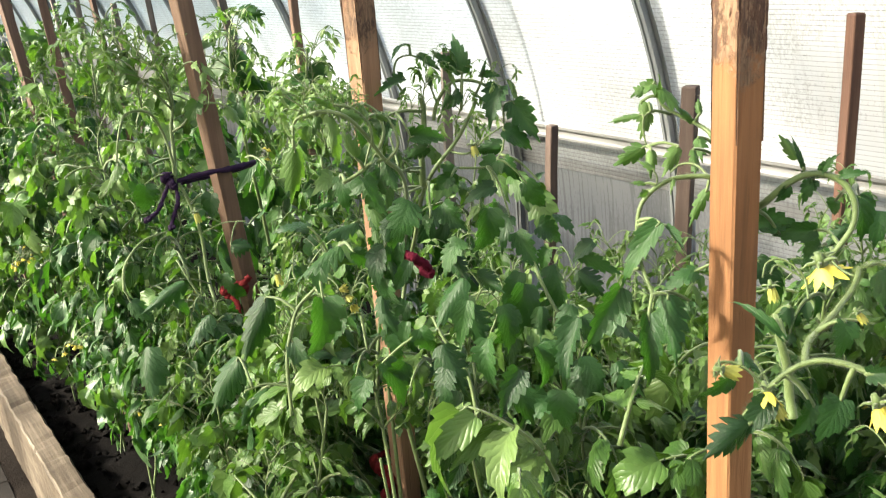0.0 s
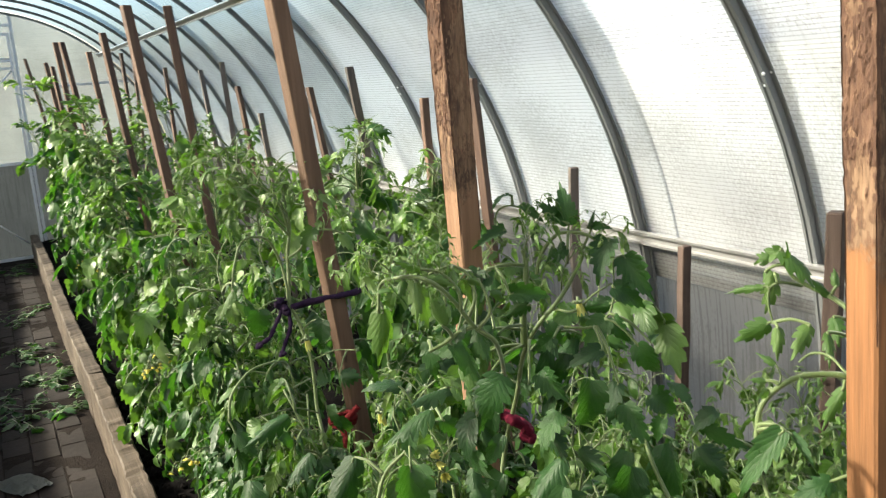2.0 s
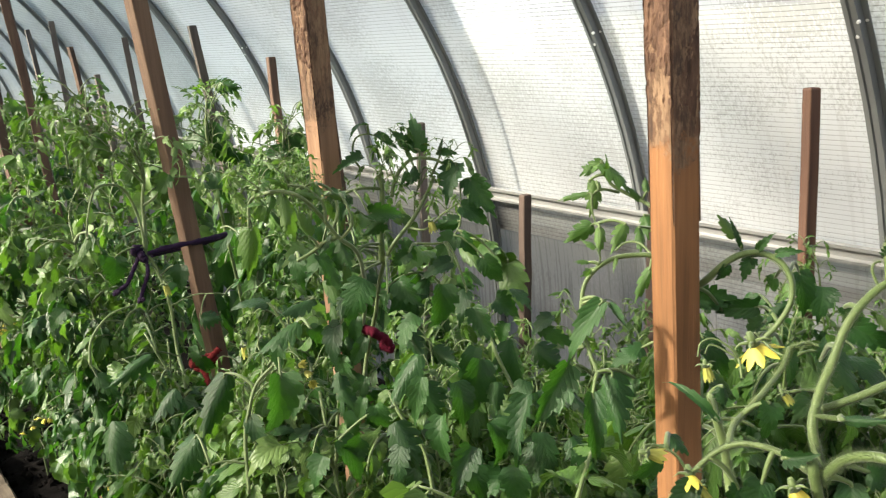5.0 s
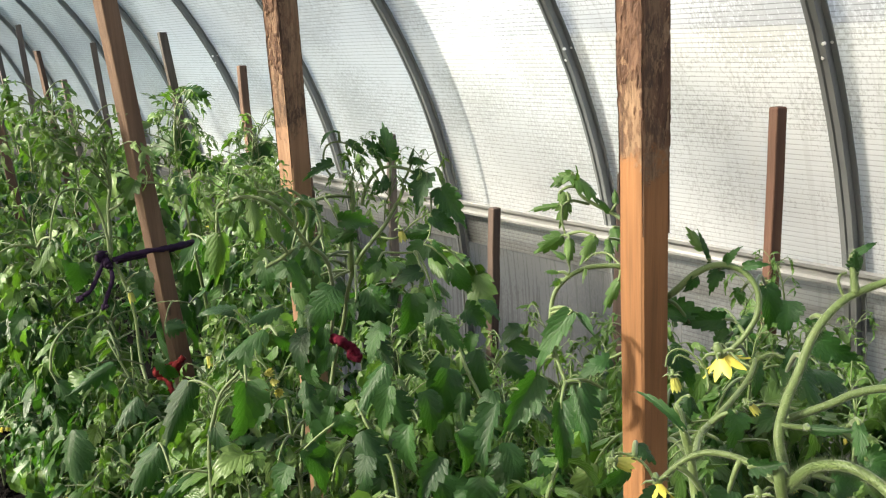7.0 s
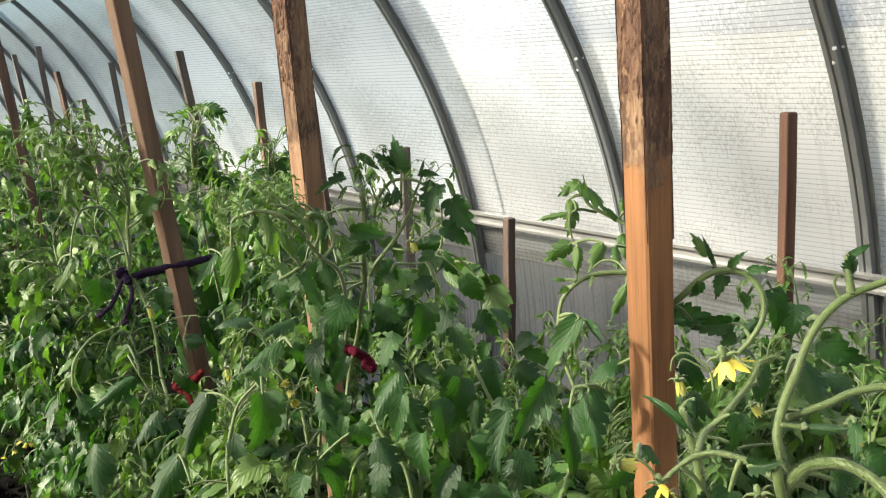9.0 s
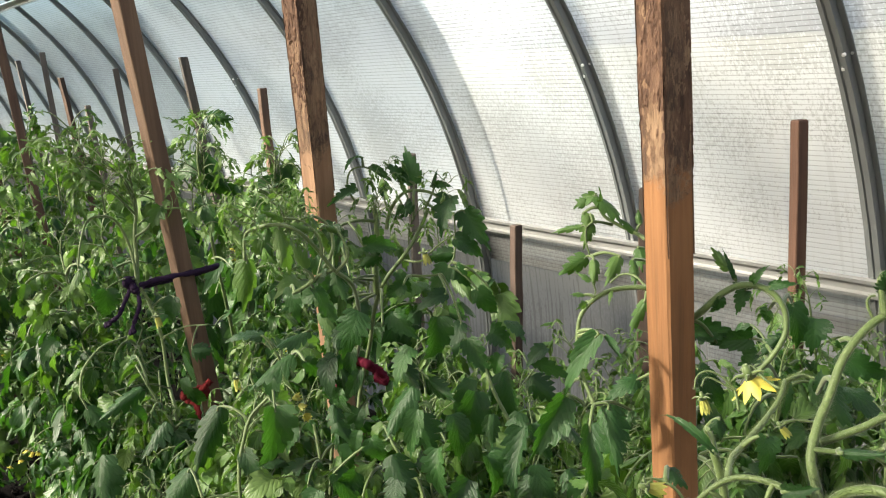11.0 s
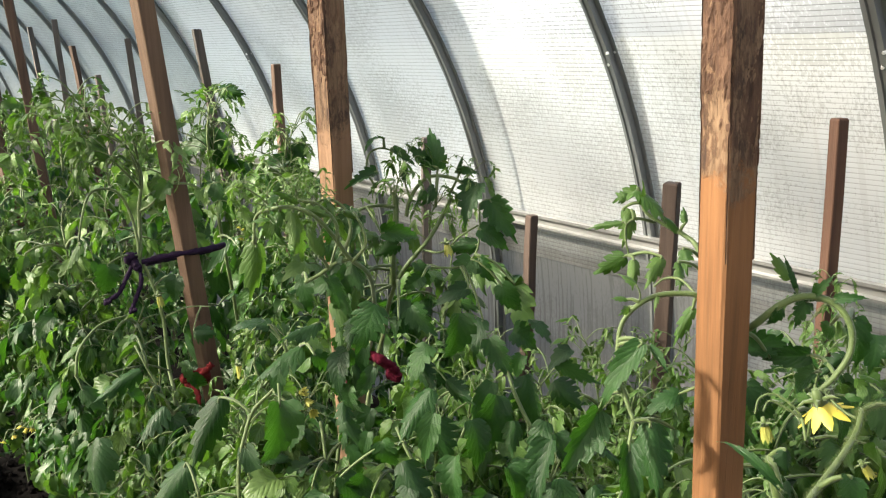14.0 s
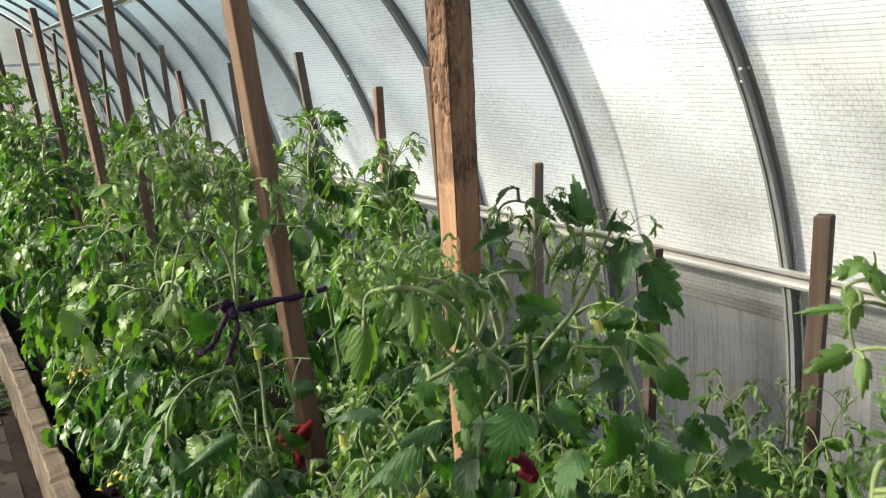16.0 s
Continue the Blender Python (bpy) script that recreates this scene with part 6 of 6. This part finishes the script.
tied = tagged(new("tomato_plant"), "tomato plant tied to a brown stake with dark purple yarn", "tomato plant", PATHSIDE)
tied.location = (0.62, 1.78, SOIL_Z)
stout(tied, [(0.62, 1.78, SOIL_Z - 0.02), (0.61, 1.76, 0.7), (0.60, 1.72, 1.0)] + [(0.618, 1.672, 1.148), (0.628, 1.716, 1.213), (0.634, 1.737, 1.286), (0.627, 1.756, 1.347), (0.616, 1.767, 1.382), (0.617, 1.772, 1.409), (0.614, 1.781, 1.449), (0.600, 1.780, 1.486), (0.579, 1.778, 1.499), (0.552, 1.775, 1.495), (0.533, 1.764, 1.461), (0.523, 1.760, 1.422)], 0.0072, 0.0034, 91, 500)
stout(tied, [(0.616, 1.767, 1.382), (0.626, 1.784, 1.426), (0.630, 1.789, 1.463), (0.639, 1.792, 1.501), (0.639, 1.796, 1.538)], 0.0078, 0.0042, 92, 400)
stout(tied, [(0.628, 1.788, 1.454), (0.646, 1.774, 1.467), (0.668, 1.760, 1.495), (0.691, 1.741, 1.499), (0.711, 1.732, 1.491)], 0.0046, 0.0030, 93, 200)
stout(tied, [(0.637, 1.791, 1.490), (0.613, 1.792, 1.522), (0.594, 1.800, 1.542), (0.569, 1.807, 1.540), (0.553, 1.800, 1.528)], 0.0044, 0.0026, 94, 200)
stout(tied, [(0.638, 1.795, 1.527), (0.623, 1.793, 1.558), (0.599, 1.802, 1.577)], 0.0036, 0.0022, 95, 160)
stout(tied, [(0.639, 1.796, 1.533), (0.654, 1.793, 1.555), (0.644, 1.798, 1.573)], 0.0030, 0.0020, 96, 160)
stout(tied, [(0.463, 1.616, 1.263), (0.471, 1.624, 1.294), (0.491, 1.635, 1.313), (0.515, 1.643, 1.325), (0.550, 1.645, 1.329)], 0.0046, 0.0030, 97, 0)
stout(tied, [(0.624, 1.694, 1.210), (0.587, 1.680, 1.232), (0.551, 1.662, 1.242), (0.500, 1.606, 1.261)], 0.0030, 0.0022, 98, 0)
stout(tied, [(0.634, 1.737, 1.286), (0.666, 1.709, 1.304), (0.689, 1.669, 1.310)], 0.0028, 0.0020, 99, 0)
stout(tied, [(0.626, 1.731, 1.258), (0.583, 1.701, 1.258), (0.545, 1.668, 1.256)], 0.0028, 0.0020, 100, 0)
blades(tied, [((0.667, 1.751, 1.505), (0.639, 1.744, 1.467), 0.026), ((0.680, 1.747, 1.513), (0.658, 1.742, 1.497), 0.016), ((0.550, 1.790, 1.530), (0.538, 1.779, 1.496), 0.024), ((0.594, 1.800, 1.542), (0.571, 1.799, 1.573), 0.022), ((0.584, 1.807, 1.581), (0.560, 1.800, 1.545), 0.030), ((0.644, 1.798, 1.573), (0.626, 1.795, 1.594), 0.018), ((0.708, 1.734, 1.492), (0.725, 1.712, 1.468), 0.024), ((0.599, 1.802, 1.577), (0.581, 1.798, 1.590), 0.016), ((0.523, 1.749, 1.424), (0.482, 1.742, 1.391), 0.019)], 101, YOUNG_BLADES)
blades(tied, [((0.533, 1.547, 1.276), (0.465, 1.547, 1.254), 0.025), ((0.538, 1.478, 1.244), (0.493, 1.468, 1.212), 0.034), ((0.472, 1.583, 1.179), (0.442, 1.552, 1.117), 0.047), ((0.471, 1.739, 1.322), (0.425, 1.731, 1.298), 0.029), ((0.564, 1.762, 1.383), (0.559, 1.740, 1.330), 0.044), ((0.653, 1.707, 1.360), (0.629, 1.693, 1.320), 0.029), ((0.467, 1.609, 1.247), (0.486, 1.579, 1.206), 0.027), ((0.526, 1.590, 1.236), (0.548, 1.563, 1.211), 0.022), ((0.658, 1.670, 1.276), (0.686, 1.645, 1.266), 0.029), ((0.629, 1.610, 1.229), (0.641, 1.582, 1.197), 0.021), ((0.620, 1.619, 1.249), (0.620, 1.594, 1.209), 0.019)], 102)
for k, (at, az, tilt, sc) in enumerate(zip([(0.637, 1.792, 1.496), (0.589, 1.797, 1.501), (0.584, 1.824, 1.541), (0.642, 1.806, 1.537), (0.576, 1.910, 1.545), (0.527, 1.817, 1.529)], (140, 200, 60, 330, 250, 100), (0, 10, 0, 0, 10, 0), (0.6, 0.45, 0.55, 0.5, 0.6, 0.55))):
    crown(tied, at, az, tilt, sc, k + 1)
for k, at in enumerate([(0.717, 1.778, 1.302), (0.622, 1.710, 1.332), (0.628, 1.430, 1.295)]):
    single_flower(tied, at, (0.1, -0.15, -0.98), 0.026, 0.2, 60 + k)


for at, label, leaf_base, leaf_tip, sz in (((0.993, 2.355, 1.606), "tall tomato plant with a leafy head behind a brown stake", (1.014, 2.347, 1.613), (1.055, 2.295, 1.593), 0.56), ((1.262, 2.502, 1.518), "tall tomato plant with curling leaves near a slim stake", (1.276, 2.489, 1.460), (1.300, 2.448, 1.414), 0.62)):
    head = tagged(new("tomato_plant"), label, "tomato plant", MIDDLE)
    top = Vector(at)
    head.location = (top.x + 0.02, top.y + 0.05, SOIL_Z)
    stout(head, [(top.x + 0.02, top.y + 0.05, SOIL_Z - 0.02), (top.x + 0.05, top.y + 0.04, 0.9), (top.x + 0.01, top.y + 0.02, 1.3), top - Vector((0.01, 0, 0.12)), top - Vector((0, 0, 0.03))], 0.011, 0.006, int(100 * top.x), 0)
    blades(head, [(leaf_base, leaf_tip, 0.042), (top - Vector((0, 0, 0.08)), top + Vector((0.05, -0.05, -0.17)), 0.05), (top - Vector((0, 0, 0.10)), top + Vector((-0.09, 0.04, -0.14)), 0.045), (top - Vector((0, 0, 0.14)), top + Vector((0.09, -0.03, -0.20)), 0.05), (top - Vector((0, 0, 0.18)), top + Vector((-0.04, -0.08, -0.28)), 0.05)], int(90 * top.x))
    for k, (dz, az, tilt) in enumerate(((-0.10, 40, 0), (-0.14, 160, 30), (-0.13, 280, 35), (-0.2, 100, 45), (-0.22, 220, 45))):
        crown(head, top + Vector((0, 0, dz)), az, tilt, sz * (1.0 - 0.06 * k), k)
    for k in range(7):
        hang(head, FAR_LEAVES[k], top + Vector((0, 0.01, -0.16 - 0.09 * k)), 137 * k, 10, 0.62)


# ---- ties ----
def band(bm, points, radius, seed, flat=1.0, lumps=0.25):
    rnd = random.Random(seed)
    line = smooth_path(points, 7)
    line = [p + Vector((rnd.uniform(-1, 1), rnd.uniform(-1, 1), rnd.uniform(-1, 1))) * radius * 0.12 for p in line]
    tube(bm, line, lambda t: radius * (1 + lumps * math.sin(41 * t + seed) * math.sin(17 * t)), 8, 0, flat)


def loop_points(x, y, z, rx, ry, turns=1.0, rise=0.0, start=0.0):
    n = max(9, int(10 * turns))
    return [(x + rx * math.cos(start + 6.283 * turns * k / n), y + ry * math.sin(start + 6.283 * turns * k / n), z + rise * k / n) for k in range(n + 1)]


def knot(bm, at, size, seed):
    rnd = random.Random(seed)
    at = Vector(at)
    pts = [at + Vector((rnd.uniform(-1, 1), rnd.uniform(-1, 1), rnd.uniform(-1, 1))) * size for _ in range(7)]
    band(bm, pts, size * 0.55, seed)


yarn = tagged(new("plant_tie"), "dark purple knitted yarn knotted round stem and stake", "plant tie", "plant ties")
bm = bmesh.new()
band(bm, [(0.617, 1.766, 1.376), (0.643, 1.763, 1.379), (0.666, 1.756, 1.382), (0.692, 1.752, 1.383), (0.722, 1.757, 1.382), (0.755, 1.776, 1.380), (0.774, 1.806, 1.374), (0.774, 1.857, 1.357), (0.733, 1.861, 1.353), (0.685, 1.846, 1.356), (0.637, 1.810, 1.363)], 0.0050, 3)
part("loop", bm, PURPLE, yarn)
bm = bmesh.new()
knot(bm, (0.607, 1.769, 1.377), 0.011, 5)
yarn_knot = part("knot", bm, PURPLE, yarn)
for pts in ([(0.603, 1.769, 1.372), (0.588, 1.759, 1.354), (0.570, 1.749, 1.335), (0.553, 1.751, 1.327)], [(0.614, 1.765, 1.367), (0.609, 1.750, 1.347), (0.601, 1.749, 1.330), (0.589, 1.746, 1.307)]):
    bm = bmesh.new()
    band(bm, pts, 0.0036, 7)
    knot(bm, pts[-1], 0.0052, 9)
    part("tail", bm, PURPLE, yarn_knot)

maroon = tagged(new("plant_tie"), "maroon cloth strip wound round a stake and stem", "plant tie", "plant ties")
bm = bmesh.new()
band(bm, [(0.604, 1.087, 1.399), (0.609, 1.072, 1.412), (0.619, 1.064, 1.408), (0.630, 1.060, 1.400), (0.641, 1.062, 1.390), (0.655, 1.093, 1.381), (0.652, 1.127, 1.385), (0.630, 1.124, 1.391), (0.609, 1.100, 1.391)], 0.0050, 4, 0.8)
part("loop", bm, MAROON, maroon)
bm = bmesh.new()
band(bm, [(0.614, 1.063, 1.413), (0.615, 1.050, 1.412), (0.624, 1.047, 1.404), (0.631, 1.045, 1.395), (0.631, 1.046, 1.388), (0.625, 1.052, 1.393)], 0.0046, 8, 0.8)
part("wrap", bm, MAROON, maroon)
bm = bmesh.new()
band(bm, [(0.602, 1.083, 1.401), (0.592, 1.074, 1.395), (0.589, 1.066, 1.385)], 0.0052, 11, 0.6)
part("tail", bm, MAROON, maroon)

LOW_TIES = (((0.664, 1.691, 1.179), ((-0.016, -0.03, -0.035), (0.020, -0.02, 0.035))), ((0.605, 1.108, 1.132), ((-0.055, -0.03, -0.02), (-0.035, -0.03, -0.05), (0.022, -0.03, 0.02))))
for (x, y, z), tails in LOW_TIES:
    tie = tagged(new("plant_tie"), "bright red cloth strip tied low on a stake", "plant tie", "plant ties")
    bm = bmesh.new()
    band(bm, loop_points(x + 0.004, y + 0.018, z, 0.020, 0.020, 1.6, 0.010, 3.4), 0.0058, 5, 0.8)
    part("loop", bm, RED, tie)
    for k, (dx, dy, dz) in enumerate(tails):
        bm = bmesh.new()
        band(bm, [(x - 0.010, y - 0.008, z + 0.004), (x + 0.5 * dx, y + 0.7 * dy, z + 0.55 * dz + 0.004), (x + dx, y + dy, z + dz)], 0.0055, 6 + k, 0.6)
        part("tail", bm, RED, tie)


# ---- litter on the path ----
def litter(name, count, x0, x1, y0, y1, z, seed, scale=(0.5, 0.9)):
    rnd = random.Random(seed)
    bm = bmesh.new()
    for _ in range(count):
        tmp = bmesh.new()
        tmp.from_mesh(rnd.choice(FAR_LEAVES))
        s = rnd.uniform(*scale)
        y = rnd.uniform(y0, y1)
        m = Matrix.Translation((rnd.uniform(x0, x1), y, z + rnd.uniform(0.006, 0.04))) @ pose(0, 0, 0, 0, 0, rnd.uniform(0, 360)) @ Matrix.Diagonal((s, s, 0.28 * s, 1))
        tmp.transform(m)
        me = bpy.data.meshes.new("tmp")
        tmp.to_mesh(me)
        tmp.free()
        bm.from_mesh(me)
        bpy.data.meshes.remove(me)
    return mesh_of(name, bm, [LEAF, STEM])


for k, (y0, y1, n, x0, x1) in enumerate(((5.35, 5.75, 20, 0.0, 0.44), (5.8, 6.3, 28, 0.0, 0.46), (6.5, 7.0, 20, 0.0, 0.44), (7.7, 8.3, 22, 0.0, 0.40), (9.8, 10.5, 30, -0.1, 0.45))):
    tagged(new("pruned_leaves", litter("pruned_leaves", n, x0, x1, y0, y1, GROUND + 0.022, 40 + k)), "wilting cut tomato leaves lying on the path", "leaf litter", kind="stuff")
paper_bm = bmesh.new()
nx = 9
rag = [[paper_bm.verts.new((0.17 * (i / nx - 0.5) * (1 - 0.3 * abs(j / nx - 0.5)), 0.24 * (j / nx - 0.5), 0.012 + 0.016 * noise.noise(Vector((i * 0.55, j * 0.5, 3))))) for j in range(nx + 1)] for i in range(nx + 1)]
for i in range(nx):
    for j in range(nx):
        paper_bm.faces.new((rag[i][j], rag[i + 1][j], rag[i + 1][j + 1], rag[i][j + 1]))
bmesh.ops.solidify(paper_bm, geom=paper_bm.faces[:], thickness=0.004)
rag_ob = tagged(new("paper_scrap", mesh_of("paper_scrap", paper_bm, earth_material("grey_paper", ((0.09, 0.10, 0.09), (0.13, 0.14, 0.13), (0.18, 0.19, 0.18)), 12.0, 0.9, 0.002))), "crumpled pale grey paper scrap on the path", "paper scrap")
rag_ob.location, rag_ob.rotation_euler = (0.12, 4.55, GROUND + 0.024), (0, 0, 0.5)

clod_rnd = random.Random(77)
clod_bm = bmesh.new()
for _ in range(900):
    cx_, cy_ = BED_X + BED_T + 0.01 + 0.34 * clod_rnd.random() ** 1.3, clod_rnd.uniform(0.6, 5.0)
    r_ = clod_rnd.choice((0.005, 0.007, 0.010, 0.014))
    lump = bmesh.ops.create_icosphere(clod_bm, subdivisions=1, radius=r_, matrix=Matrix.Translation((cx_, cy_, SOIL_Z + 0.25 * r_)))
    for v in lump["verts"]:
        v.co += Vector((clod_rnd.uniform(-0.3, 0.3), clod_rnd.uniform(-0.3, 0.3), clod_rnd.uniform(-0.35, 0.2))) * r_
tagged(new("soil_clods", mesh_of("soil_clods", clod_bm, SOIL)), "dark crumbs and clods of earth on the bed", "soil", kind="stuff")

# ---- worn pavers of the path, laid last ----
PAVER = paver_material()
bm = bmesh.new()
box(bm, (-0.061, -0.122, -0.03), (0.061, 0.122, 0.0), None, 0.004)
paver_mesh = mesh_of("paver", bm, PAVER)
rnd = random.Random(5)
row = 0
y = 2.2
while y < Y_END - 0.2:
    for k in range(5):
        x = 2 * CX - BED_X + 0.09 + 0.126 * k
        if x > BED_X - 0.065:
            break
        ob = new("paver", paver_mesh)
        ob.parent = path_ob
        ob.matrix_basis = pose(x + rnd.uniform(-0.002, 0.002), y + (0.125 if k % 2 else 0), GROUND + 0.022 + rnd.uniform(-0.003, 0.003), rnd.uniform(-0.8, 0.8), rnd.uniform(-0.8, 0.8), rnd.uniform(-1, 1))
    y += 0.25
